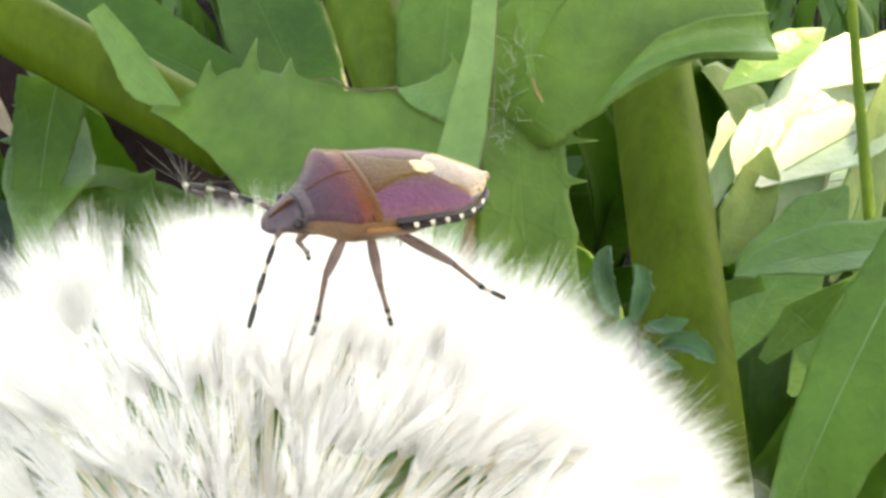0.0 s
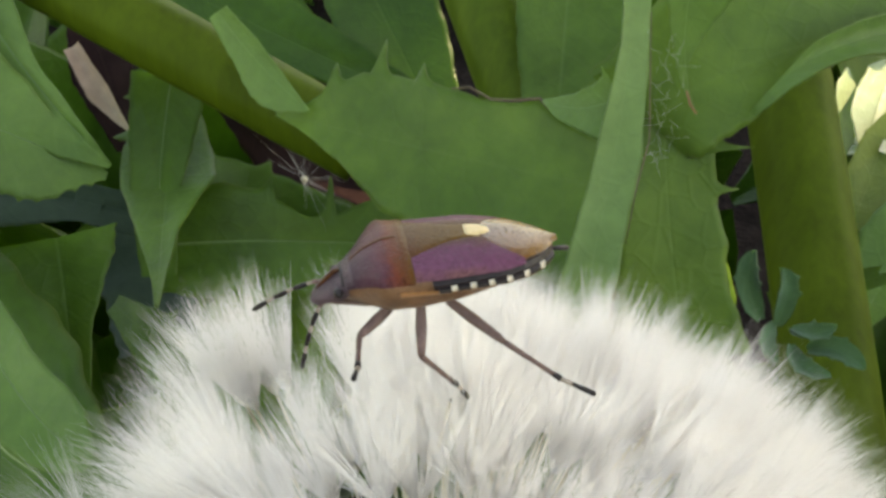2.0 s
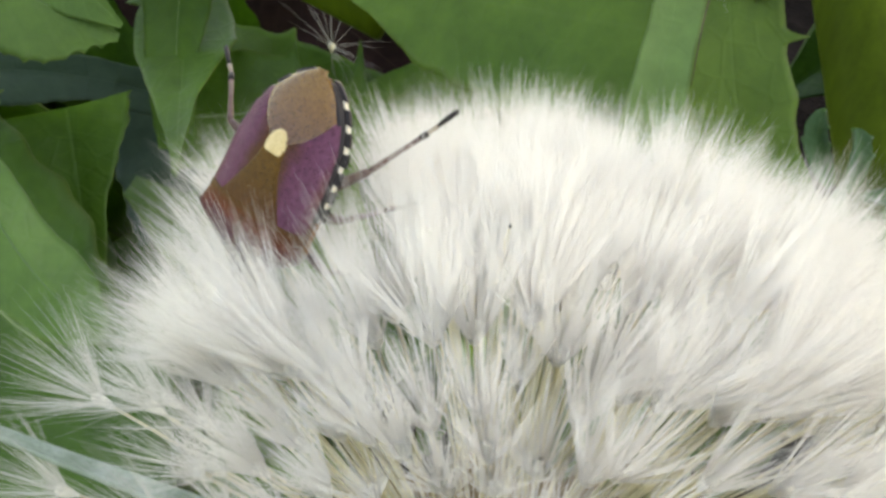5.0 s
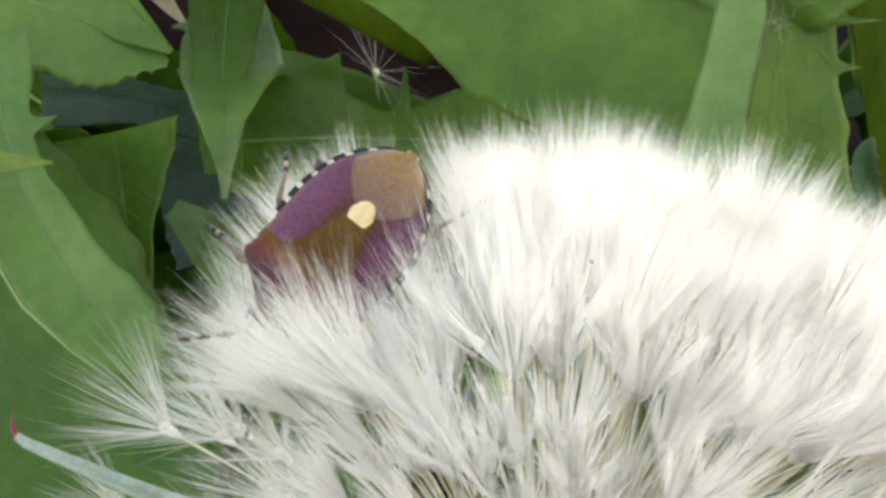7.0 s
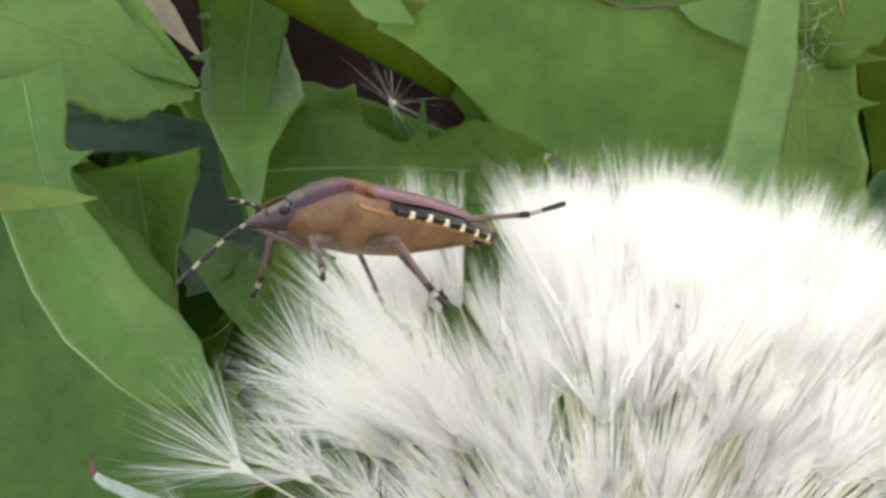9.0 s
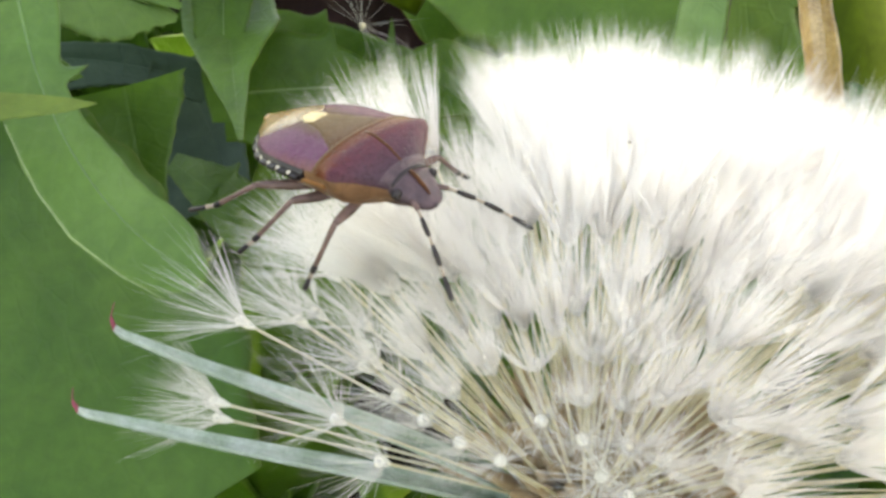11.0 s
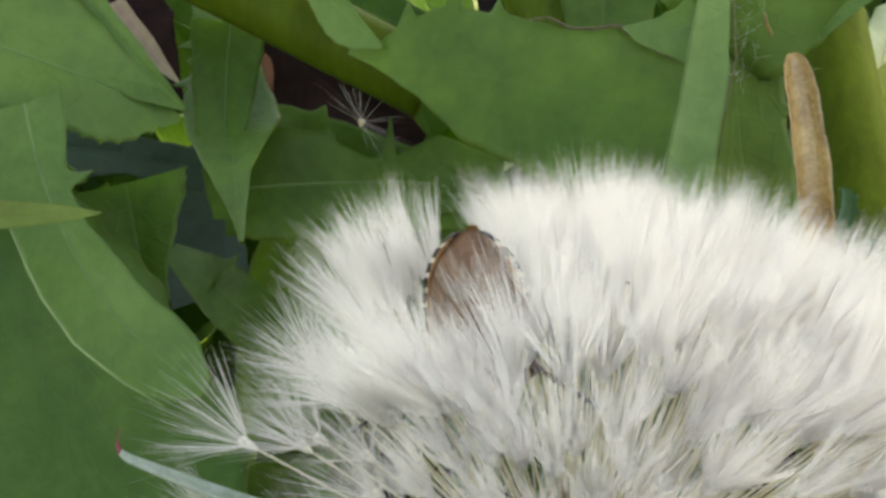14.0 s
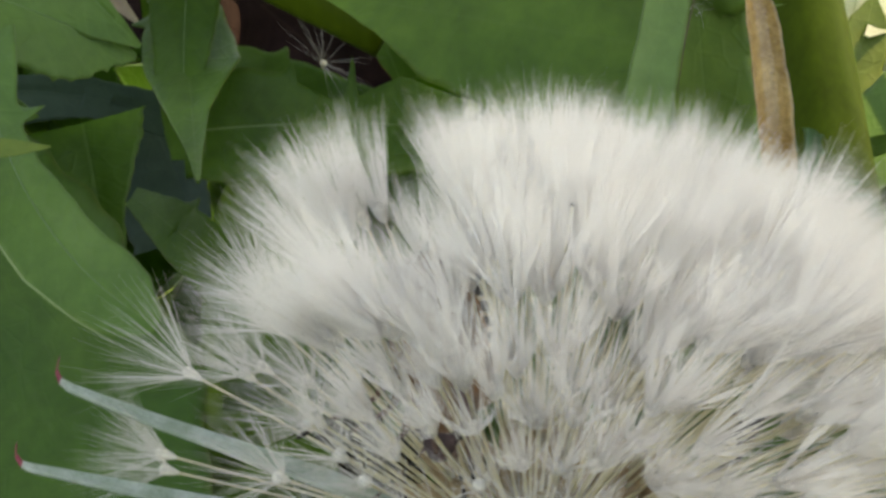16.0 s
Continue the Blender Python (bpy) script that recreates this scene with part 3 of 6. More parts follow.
THIN_SPOTS = [(4.9, 12.2, -10.0), (6.0, 7.8, -13.2)]
LONE_SEEDS = [
    (-7.2, 16.5, -1.7, 0.95, 'b'),
    (-5.5, 14.6, -5.6, 0.85, 'm'),
    (-16.7, 8.8, -0.9, 1.05, 'w'),
    (-12.8, 9.3, -4.7, 0.95, 'w'),
    (-17.9, 4.2, -1.5, 0.9, 'w'),
    (-10.1, 7.3, -9.3, 0.85, 'w'),
    (-7.9, 7.8, -12.2, 0.9, 'm'),
    (-6.7, 4.5, -14.4, 0.8, 'w'),
    (-9.9, 3.6, -12.7, 0.85, 'w'),
    (-11.8, 5.0, -9.8, 0.9, 'w'),
    (-5.5, 7.5, -13.4, 0.9, 'm'),
    (-10.5, 7.2, -9.7, 0.9, 'w'),
    (-8.1, 7.8, -11.8, 0.9, 'm'),
    (-10.0, 10.9, -7.3, 1.0, 'b'),
    (-8.8, 11.3, -8.8, 1.0, 'b'),
    (-7.6, 11.1, -9.7, 0.95, 'b'),
    (-7.2, 9.6, -11.3, 0.9, 'm'),
    (-6.1, 12.3, -9.0, 0.8, 'm'),
    (-4.0, 9.1, -13.3, 0.85, 'm'),
    (-4.8, 10.3, -11.9, 0.85, 'm'),
    (-12.0, 11.8, -0.2, 1.05, 'w'),
    (-13.3, 12.4, 0.2, 1.0, 'w'),
    (-13.7, 8.9, -3.8, 1.0, 'w'),
    (-17.9, 5.1, -2.3, 0.85, 'w'),
    (-10.5, 9.0, -9.0, 0.9, 'w'),
    (-8.9, 13.2, -6.0, 1, 'b'),
    (-7.9, 12.6, -7.8, 0.95, 'b'),
    (-5.4, 7.4, -14.3, 0.85, 'm'),
    (-3.7, 7.5, -14.8, 0.9, 'm'),
    (-1.9, 6.1, -15.7, 0.9, 'm'),
    (-2.1, 4.7, -16.2, 0.85, 'w'),
    (-5.2, 3.9, -15.5, 0.85, 'w'),
    (-4.1, 9.5, -13.3, 0.9, 'b'),
    (-2.8, 8.9, -14.2, 0.95, 'b'),
    (-1.2, 7.7, -15.1, 0.9, 'm'),
    (0.1, 8.8, -14.6, 0.95, 'b'),
    (-6.9, 6.4, -13.7, 0.85, 'm'),
    (-8.1, 5.3, -13.4, 0.85, 'w'),
    (-3.6, 5.4, -15.7, 0.8, 'w'),
    (0.9, 6.0, -15.9, 0.9, 'm'),
    (-0.4, 4.4, -16.2, 0.85, 'w'),
    (2.5, 6.7, -15.4, 0.9, 'm'),
    (1.0, 3.8, -16.3, 0.9, 'm'),
    (4.3, 5.0, -15.5, 0.9, 'm'),
    (6.0, 3.8, -15.2, 0.9, 'm'),
    (3.0, 3.8, -15.9, 0.85, 'm'),
    (-4.5, 10.6, -12.2, 0.9, 'b'),
    (-9.1, 6.2, -12.2, 0.85, 'w'),
    (-9.7, 10.6, -8.6, 1.12, 'b'),
    (-8.2, 11.2, -9.8, 1.15, 'b'),
    (-6.8, 11.2, -10.8, 1.15, 'b'),
    (-5.6, 11.0, -11.1, 0.95, 'm'),
    (-12.1, 11.1, -4.4, 1.0, 'w'),
    (1.2, 11.0, -12.7, 0.9, 'm'),
    (9.6, 10.0, -9.4, 0.9, 'm'),
    (11.5, 9.2, -8.1, 0.9, 'm'),
    (-8.1, 16.2, 0.4, 1.05, 'b'),
    (-9.6, 15.6, 0.3, 1.05, 'b'),
    (-5.7, 10.6, -10.9, 0.85, 'm'),
    (-5.1, 9.2, -12.7, 0.9, 'm'),
    (-6.4, 8.7, -12.2, 0.85, 'm'),
    (-4.1, 12.3, -10.0, 1, 't'),
    (-3.4, 13.2, -9.1, 1.05, 't'),
    (-7.6, 11.3, -9.1, 0.95, 'b'),
    (-9.3, 10.8, -8.1, 1, 'b'),
    (-10.2, 11.1, -6.5, 1.05, 'w'),
    (-10.8, 11.9, -3.1, 1.1, 'w'),
    (-6.0, 12.1, -9.3, 0.8, 'm'),
    (-8.9, 15.5, -0.8, 1.1, 't'),
    (-10.8, 14.6, 0.2, 1.05, 'b'),
    (-9.9, 13.6, -3.2, 1.0, 'b'),
]
seed_head()


# ---- the bug ----
HALF_WIDTH = [(-5.7, 0.3), (-5.5, 0.75), (-5.1, 1.3), (-4.6, 1.75), (-4.0, 2.2), (-3, 2.65), (-1.6, 2.9), (0.3, 2.95), (1.3, 2.98), (1.8, 3.1), (2.15, 3.2), (2.4, 2.98), (2.9, 2.25), (3.5, 1.5), (4.1, 1.02)]
BACK = [(-5.7, 0.12), (-4, 0.75), (-2.2, 1.2), (-1, 1.38), (0, 1.5), (1.0, 1.62), (2.0, 1.66), (2.9, 1.38), (3.5, 1.02), (4.1, 0.62)]
BELLY = [(-5.7, 0.1), (-4, 0.85), (-1, 1.45), (1, 1.5), (3, 1.1), (4.1, 0.65)]


EDGE = [(-5.7, -0.1), (-4.7, -0.03), (-3, 0.22), (-1.6, 0.45), (-0.2, 0.55), (1, 0.72), (2.15, 1.0), (2.7, 0.8), (3.3, 0.45), (4.1, 0.1)]


def back_point(x, c, proud=0.0):
    """A place on the bug's back: x along, c from -1 (right edge) to 1 (left edge), in mm."""
    w, h = eased(HALF_WIDTH, x), eased(BACK, x)
    lift = (1 - abs(c) ** 2.3) ** 0.62
    n = Vector((0, c * 0.8, 1 - 0.45 * abs(c))).normalized()
    e = eased(EDGE, x)
    return Vector((x, w * c, e + (h - e) * lift)) + n * proud


def patch(name, rows, mat, parent, label="", proud=0.10, cols=15, rim=0.16, bulge=0.0):
    """A plate on the back; rows: x and the two sides c0, c1. Its border turns down."""
    verts, faces = [], []
    n = len(rows)
    for i, (x, c0, c1) in enumerate(rows):
        for k in range(cols):
            t = k / (cols - 1)
            edge = min(i, n - 1 - i, k, cols - 1 - k)
            p = back_point(x, c0 + (c1 - c0) * t, proud if edge else proud - rim)
            p.z += bulge * math.sin(math.pi * t) * math.sin(math.pi * i / (n - 1))
            verts.append(p / 1000)
    for i in range(n - 1):
        for k in range(cols - 1):
            a = i * cols + k
            faces.append((a, a + 1, a + cols + 1, a + cols))
    return piece(name, mesh_of(name, verts, faces, mat), parent, label)


def spread(a, b, n):
    return [a + (b - a) * i / (n - 1) for i in range(n)]


def bar(pts, radii, sides=9):
    return tube([Vector(p) / 1000 for p in pts], [r / 1000 for r in radii], sides)


SHINS = {}


def shield_bug():
    bug = thing("shield_bug", "purple and ochre hairy shield bug walking on the seed head", "insect")
    # underside with rounded rims
    verts, faces = [], []
    xs = spread(-5.62, 4.1, 34)
    for x in xs:
        w, h, b = eased(HALF_WIDTH, x) * 0.985, eased(BACK, x), eased(BELLY, x)
        for k in range(24):
            a = 2 * math.pi * k / 24
            c, s = math.cos(a), math.sin(a)
            e = eased(EDGE, x) - 0.06
            z = e + (max(h * 0.9, e) - e) * s ** 1.05 if s > 0 else e * (1 + s) - b * abs(s) ** 1.05
            verts.append(Vector((x, w * math.copysign(abs(c) ** 0.85, c), z)) / 1000)
    for i in range(len(xs) - 1):
        for k in range(24):
            j = (k + 1) % 24
            faces.append((i * 24 + k, i * 24 + j, (i + 1) * 24 + j, (i + 1) * 24 + k))
    faces += [tuple(range(24)), tuple(range(len(verts) - 1, len(verts) - 25, -1))]
    piece("abdomen", mesh_of("abdomen", verts, faces, BUG_BELLY), bug, "tan brown belly with faint rings")

    # back plates
    patch("pronotum", [(x, -1.0, 1.0) for x in spread(4.08, 0.95, 18)], BUG_PRONOTUM, bug, "purplish brown punctured pronotum", 0.13, 25)
    patch("pronotum_hind_rim", [(x, -0.99, 0.99) for x in spread(1.35, 0.9, 5)], BUG_RUST, bug, "rusty red hind margin", 0.15, 25, 0.05)
    patch("pronotum_collar", [(x, -0.95, 0.95) for x in spread(3.55, 4.12, 6)], BUG_HEAD, bug, "dusky front of the pronotum", 0.16, 21, 0.06)
    patch("neck_line", [(x, -0.97, 0.97) for x in spread(4.02, 4.16, 5)], BUG_BLACK, bug, "dark line behind the head", 0.20, 21, 0.1)
    patch("midline", [(x, -0.035, 0.035) for x in spread(3.9, 1.3, 9)], BUG_OCHRE, bug, "pale line down the middle of the pronotum", 0.175, 5, 0.05)
    tri = lambda x: eased(((-2.8, 0.1), (-2.5, 0.2), (-1.6, 0.23), (-0.9, 0.30), (1.2, 0.66)), x)
    patch("scutellum", [(x, -tri(x), tri(x)) for x in spread(1.1, -2.75, 18)], BUG_OCHRE, bug, "ochre triangular scutellum", 0.12, 15, 0.06)
    patch("scutellum_tip", [(x, -0.2 * t, 0.2 * t) for x, t in zip(spread(-1.7, -2.9, 9), (0.75, 0.95, 1.0, 1.0, 0.98, 0.92, 0.8, 0.6, 0.3))], BUG_CREAM, bug, "cream yellow spot at the tip", 0.17, 9, 0.08)
    film = lambda x: eased(((-5.9, 0.9), (-4.1, 0.9), (-3.6, 0.74), (-2.9, 0.46), (-2.4, 0.2), (-2.0, 0.04)), x)
    for side in (1, -1):
        inner = lambda x: max(tri(x) - 0.02 if x > -2.45 else 0.0, film(x) - 0.03)
        rows = [(x, side * inner(x), side * 0.985) for x in spread(1.0, -4.1, 26)]
        patch("forewing", rows if side > 0 else [(x, b, a) for x, a, b in rows], BUG_PURPLE, bug, "wine purple leathery forewing", 0.09, 15, 0.03)
    patch("wing_membrane", [(x, -film(x), film(x)) for x in spread(-2.1, -5.9, 20)], BUG_MEMBRANE, bug, "amber brown wing membrane", 0.10, 19, 0.04)

    # banded rim of the abdomen: a black band under the wings, cream and black teeth below it
    def rim(x0, x1, ring, mat, side, name, label):
        verts, faces, m, steps = [], [], len(ring), 4 if x0 - x1 < 1 else 16
        for q in spread(x0, x1, steps):
            q = max(q, -5.6)
            w, e = eased(HALF_WIDTH, q), eased(EDGE, q)
            verts += [Vector((q, side * (w * c + o), e + z)) / 1000 for c, o, z in ring]
        for i in range(steps - 1):
            for j in range(m):
                n = (j + 1) % m
                f = (i * m + j, i * m + n, (i + 1) * m + n, (i + 1) * m + j)
                faces.append(f if side > 0 else f[::-1])
        faces += [tuple(range(m)), tuple(range(len(verts) - 1, len(verts) - 1 - m, -1))]
        piece(name, mesh_of(name, verts, faces, mat, smooth=False), bug, label)

    for side in (1, -1):
        rim(0.2, -5.5, ((0.84, 0, 0.26), (0.95, 0.03, 0.12), (1.01, 0.05, -0.08), (1.0, 0.04, -0.32), (0.88, 0, -0.22)), BUG_BLACK, side, "rim_band", "black band along the abdomen")
        x = 0.0
        for k in range(13):
            step = 0.56 if k % 2 == 0 else 0.28
            dark = k % 2 == 0
            out = 0.32 if dark else 0.16
            rim(x, x - step, ((0.97, 0.0, -0.14), (1.0, out, -0.2), (1.0, out + 0.03, -0.34), (0.97, 0.07, -0.52), (0.9, 0.0, -0.34)), BUG_BLACK if dark else BUG_RIM, side, "rim_tooth", "black rim mark" if dark else "cream rim mark")
            x -= step

        rim(1.7, -5.3, ((0.93, 0.0, -0.34), (0.985, 0.04, -0.40), (0.99, 0.05, -0.52), (0.95, 0.03, -0.62), (0.88, 0.0, -0.5)), BUG_EDGE, side, "body_edge", "ochre lower edge of the body")

    # head, eyes, beak
    prof = [(3.9, 1.2, 0.62), (4.3, 1.28, 0.66), (4.6, 1.06, 0.56), (5.0, 0.92, 0.46), (5.35, 0.74, 0.34), (5.58, 0.5, 0.22), (5.7, 0.15, 0.1)]
    verts, faces = [], []
    for x, w, h in prof:
        for k in range(16):
            a = 2 * math.pi * k / 16
            verts.append(Vector((x, w * math.cos(a), 0.12 - 0.66 * (x - 3.9) / 1.9 + h * math.sin(a) * (1 + 0.10 * math.cos(3 * a)))) / 1000)
    for i in range(len(prof) - 1):
        for k in range(16):
            j = (k + 1) % 16
            faces.append((i * 16 + k, i * 16 + j, (i + 1) * 16 + j, (i + 1) * 16 + k))
    faces += [tuple(range(16)), tuple(range(len(verts) - 1, len(verts) - 17, -1))]
    head = piece("head", mesh_of("head", verts, faces, BUG_HEAD), bug, "dusky pointed head")
    v, f = bar([(4.05, 0, 0.72), (4.4, 0, 0.66), (4.9, 0, 0.33), (5.35, 0, -0.02)], (0.06, 0.11, 0.10, 0.05), 7)
    piece("head_stripe", mesh_of("head_stripe", v, f, BUG_OCHRE), head, "pale ochre stripe down the head")
    for side in (1, -1):
        v, f = tube([Vector((4.35, side * (1.05 + z), 0.12)) / 1000 for z in (-0.12, 0.05, 0.2, 0.3, 0.36)], [r / 1000 for r in (0.22, 0.26, 0.22, 0.14, 0.04)], 12)
        piece("eye", mesh_of("eye", v, f, BUG_BLACK), head, "round dark eye")
    v, f = bar([(5.2, 0, -0.6), (4.6, 0, -0.85), (3.2, 0, -1.35), (1.6, 0, -1.75)], (0.16, 0.16, 0.13, 0.05))
    piece("rostrum", mesh_of("rostrum", v, f, BUG_LEG), head)

    limbs = {}
    # banded antennae
    for side, name in ((1, "antenna_l"), (-1, "antenna_r")):
        root = Vector((4.95, side * 0.75, -0.15))
        pts = [Vector(p) for p in ((0, 0, 0), (0.5, 0.25, -0.15), (1.5, 0.8, -0.8), (2.5, 1.35, -1.6), (3.6, 1.95, -2.6))]
        pts = [Vector((p.x, p.y * side, p.z)) for p in pts]
        v, f = bar([pts[0], pts[1]], (0.13, 0.12))
        an = piece("antenna", mesh_of("antenna", v, f, BUG_LEG), bug, "thin antenna banded black and cream")
        an.location = root / 1000
        for a, b in zip(pts[1:-1], pts[2:]):
            m1, m2 = a.lerp(b, 0.30), a.lerp(b, 0.92)
            v, f = bar([a, m1], (0.075, 0.085))
            piece("pale_band", mesh_of("pale_band", v, f, BUG_PALE), an)
            v, f = bar([m1, a.lerp(b, 0.6), m2, b], (0.10, 0.135, 0.12, 0.07))
            piece("dark_band", mesh_of("dark_band", v, f, BUG_BLACK), an)
        limbs[name] = an
    # legs
    plans = {"front": ((2.0, 1.1, -1.0), (0.5, 2.2, 0.1), (0.1, 3.7, -1.9), (0.1, 4.3, -2.5)),
             "middle": ((0.8, 1.2, -1.1), (-0.9, 2.4, 0.2), (-2.3, 3.7, -1.9), (-2.8, 4.3, -2.5)),
             "hind": ((-0.2, 1.2, -1.1), (-2.6, 2.3, 0.3), (-5.0, 3.3, -1.3), (-6.4, 3.9, -1.8))}
    for which, (hip, knee, ankle, toe) in plans.items():
        for side in (1, -1):
            flip = lambda p: Vector((p[0], p[1] * side, p[2]))
            knee_, ankle_, toe_ = flip(knee), flip(ankle), flip(toe)
            v, f = bar([(0, 0, 0.2), knee_ * 0.12, knee_ * 0.5, knee_ * 0.9, knee_], (0.2, 0.22, 0.27, 0.2, 0.15))
            leg = piece("leg", mesh_of("leg", v, f, BUG_LEG), bug, "brown jointed leg with dark feet")
            leg.location = flip(hip) / 1000
            ankle_, toe_ = ankle_ - knee_, toe_ - knee_
            a, b = ankle_.lerp(toe_, 0.35), ankle_.lerp(toe_, 0.68)
            below = [("tibia", [Vector(), ankle_ * 0.08, ankle_ * 0.5, ankle_], (0.13, 0.15, 0.115, 0.13), BUG_LEG),
                     ("ankle_band", [ankle_ * 0.86, ankle_], (0.145, 0.155), BUG_BLACK),
                     ("foot", [ankle_, a], (0.10, 0.12), BUG_PALE),
                     ("claw", [a, b, toe_, toe_ + (toe_ - b) * 0.2], (0.10, 0.13, 0.13, 0.04), BUG_BLACK)]
            shins = []
            for part_name, pts, radii, mat in below:
                v, f = bar(pts, radii)
                shins.append(piece(part_name, mesh_of(part_name, v, f, mat), leg))
                shins[-1].location = knee_ / 1000
            SHINS[which + ("_l" if side > 0 else "_r")] = shins
            limbs[which + ("_l" if side > 0 else "_r")] = leg
    return bug, limbs


BUG, JOINTED = shield_bug()
BUG.scale = (0.87, 0.87, 0.87)


# ---- leaves and stems ----
# large lobed leaf behind the seed head
BIG_LEAF = thing('thistle_leaf', 'large green spiny-lobed thistle leaf with a pale midrib', 'leaf')
plant_leaf('lobe', 'broad mid-green spiny lobe with a damaged upper margin', (9.8, 27.7, 19.0), (-0.2, 29.9, 23.5), (-12.2, 33.6, 30.0), [(0.0, 6.89), (0.077, 6.76), (0.154, 6.59), (0.231, 6.46), (0.308, 6.37), (0.385, 6.17), (0.462, 5.63), (0.538, 5.08), (0.615, 4.51), (0.692, 3.3), (0.769, 2.21), (0.846, 1.35), (0.923, 0.63), (1.0, 0.2)], [(0.0, 3.0), (0.077, 3.28), (0.154, 3.85), (0.231, 4.51), (0.308, 4.37), (0.385, 4.13), (0.462, 4.21), (0.538, 4.35), (0.615, 4.56), (0.692, 4.51), (0.769, 4.09), (0.846, 2.87), (0.923, 1.0), (1.0, 0.25)], LEAF_LOBE, teeth=[(1, 0.73, 2.64, 0.05), (1, 0.59, 1.26, 0.05), (1, 0.855, 1.96, 0.05)], ribbed=False, seed=3, under=BIG_LEAF)
plant_leaf('lobe', 'small pale lobe joined to the midrib', (10.8, 33.1, 16.5), (8.7, 31.9, 17.7), (6.3, 33.2, 20.0), [(0.0, 2.84), (0.077, 2.84), (0.154, 2.84), (0.231, 2.74), (0.308, 2.37), (0.385, 1.98), (0.462, 1.62), (0.538, 1.37), (0.615, 1.17), (0.692, 1.0), (0.769, 0.84), (0.846, 0.58), (0.923, 0.28), (1.0, 0.1)], [(0.0, 2.09), (0.077, 1.55), (0.154, 1.39), (0.231, 1.31), (0.308, 1.27), (0.385, 1.21), (0.462, 1.12), (0.538, 0.99), (0.615, 0.86), (0.692, 0.78), (0.769, 0.67), (0.846, 0.52), (0.923, 0.33), (1.0, 0.14)], LEAF_PALE, teeth=[], ribbed=False, seed=9, rows=70, under=BIG_LEAF)
plant_leaf('lobe', 'pale green tapering lobe beside the midrib', (14.6, 33.2, 23.0), (14.5, 27.5, 24.0), (16.2, 16.3, 25.0), [(0.0, 4.58), (0.077, 4.41), (0.154, 4.03), (0.231, 3.29), (0.308, 3.09), (0.385, 3.36), (0.462, 3.38), (0.538, 3.31), (0.615, 3.63), (0.692, 3.55), (0.769, 3.41), (0.846, 3.59), (0.923, 4.01), (1.0, 4.48)], [(0.0, 2.6), (0.077, 2.62), (0.154, 2.66), (0.231, 2.73), (0.308, 2.82), (0.385, 2.95), (0.462, 3.1), (0.538, 3.28), (0.615, 3.54), (0.692, 3.83), (0.769, 4.13), (0.846, 4.48), (0.923, 4.85), (1.0, 5.06)], LEAF_LOBE, teeth=[(-1, 0.225, 2.56, 0.05), (-1, 0.42, 1.50, 0.05)], ribbed=False, seed=4, cup=0.05, under=BIG_LEAF)
plant_leaf('lobe', 'broad green upper lobe', (13.5, 32.1, 23.0), (16.9, 36.1, 19.5), (32.7, 39.8, 26.0), [(0.0, 5.22), (0.077, 5.22), (0.154, 5.22), (0.231, 5.56), (0.308, 6.33), (0.385, 7.3), (0.462, 7.62), (0.538, 7.64), (0.615, 7.71), (0.692, 7.5), (0.769, 7.29), (0.846, 7.11), (0.923, 6.99), (1.0, 6.89)], [(0.0, 3.55), (0.077, 3.87), (0.154, 3.91), (0.231, 3.92), (0.308, 3.88), (0.385, 3.68), (0.462, 3.35), (0.538, 2.93), (0.615, 2.43), (0.692, 1.98), (0.769, 1.78), (0.846, 1.91), (0.923, 2.37), (1.0, 2.63)], LEAF_LOBE, teeth=[], ribbed=False, seed=5, cup=0.06, under=BIG_LEAF)
plant_leaf('rolled_margin', 'pale blue-green rolled margin', (19.8, 32.5, 21.0), (21.9, 36.8, 17.5), (32.0, 38.6, 24.0), [(0.0, 0.13), (0.077, 0.06), (0.154, 0.05), (0.231, 0.06), (0.308, 0.19), (0.385, 0.41), (0.462, 0.71), (0.538, 0.95), (0.615, 1.01), (0.692, 1.16), (0.769, 1.22), (0.846, 1.22), (0.923, 1.28), (1.0, 1.39)], [(0.0, 0.31), (0.077, 0.52), (0.154, 0.71), (0.231, 0.82), (0.308, 0.89), (0.385, 0.91), (0.462, 0.89), (0.538, 0.97), (0.615, 1.01), (0.692, 1.07), (0.769, 1.34), (0.846, 1.56), (0.923, 1.72), (1.0, 1.8)], LEAF_PALE, teeth=[], ribbed=False, seed=10, cup=0.6, under=BIG_LEAF)
plant_leaf('lobe', 'narrow pale hanging lobe with a brown tip', (15.1, 40.5, 14.0), (14.3, 35.5, 17.5), (16.0, 32.1, 19.0), [(0.0, 3.14), (0.077, 2.8), (0.154, 2.48), (0.231, 2.12), (0.308, 1.72), (0.385, 1.25), (0.462, 0.8), (0.538, 0.38), (0.615, 0.1), (0.692, 0.05), (0.769, 0.05), (0.846, 0.05), (0.923, 0.05), (1.0, 0.05)], [(0.0, 2.13), (0.077, 1.87), (0.154, 1.47), (0.231, 1.19), (0.308, 1.01), (0.385, 0.86), (0.462, 0.73), (0.538, 0.6), (0.615, 0.49), (0.692, 0.41), (0.769, 0.31), (0.846, 0.18), (0.923, 0.08), (1.0, 0.05)], LEAF_PALE, teeth=[], ribbed=False, seed=6, under=BIG_LEAF)
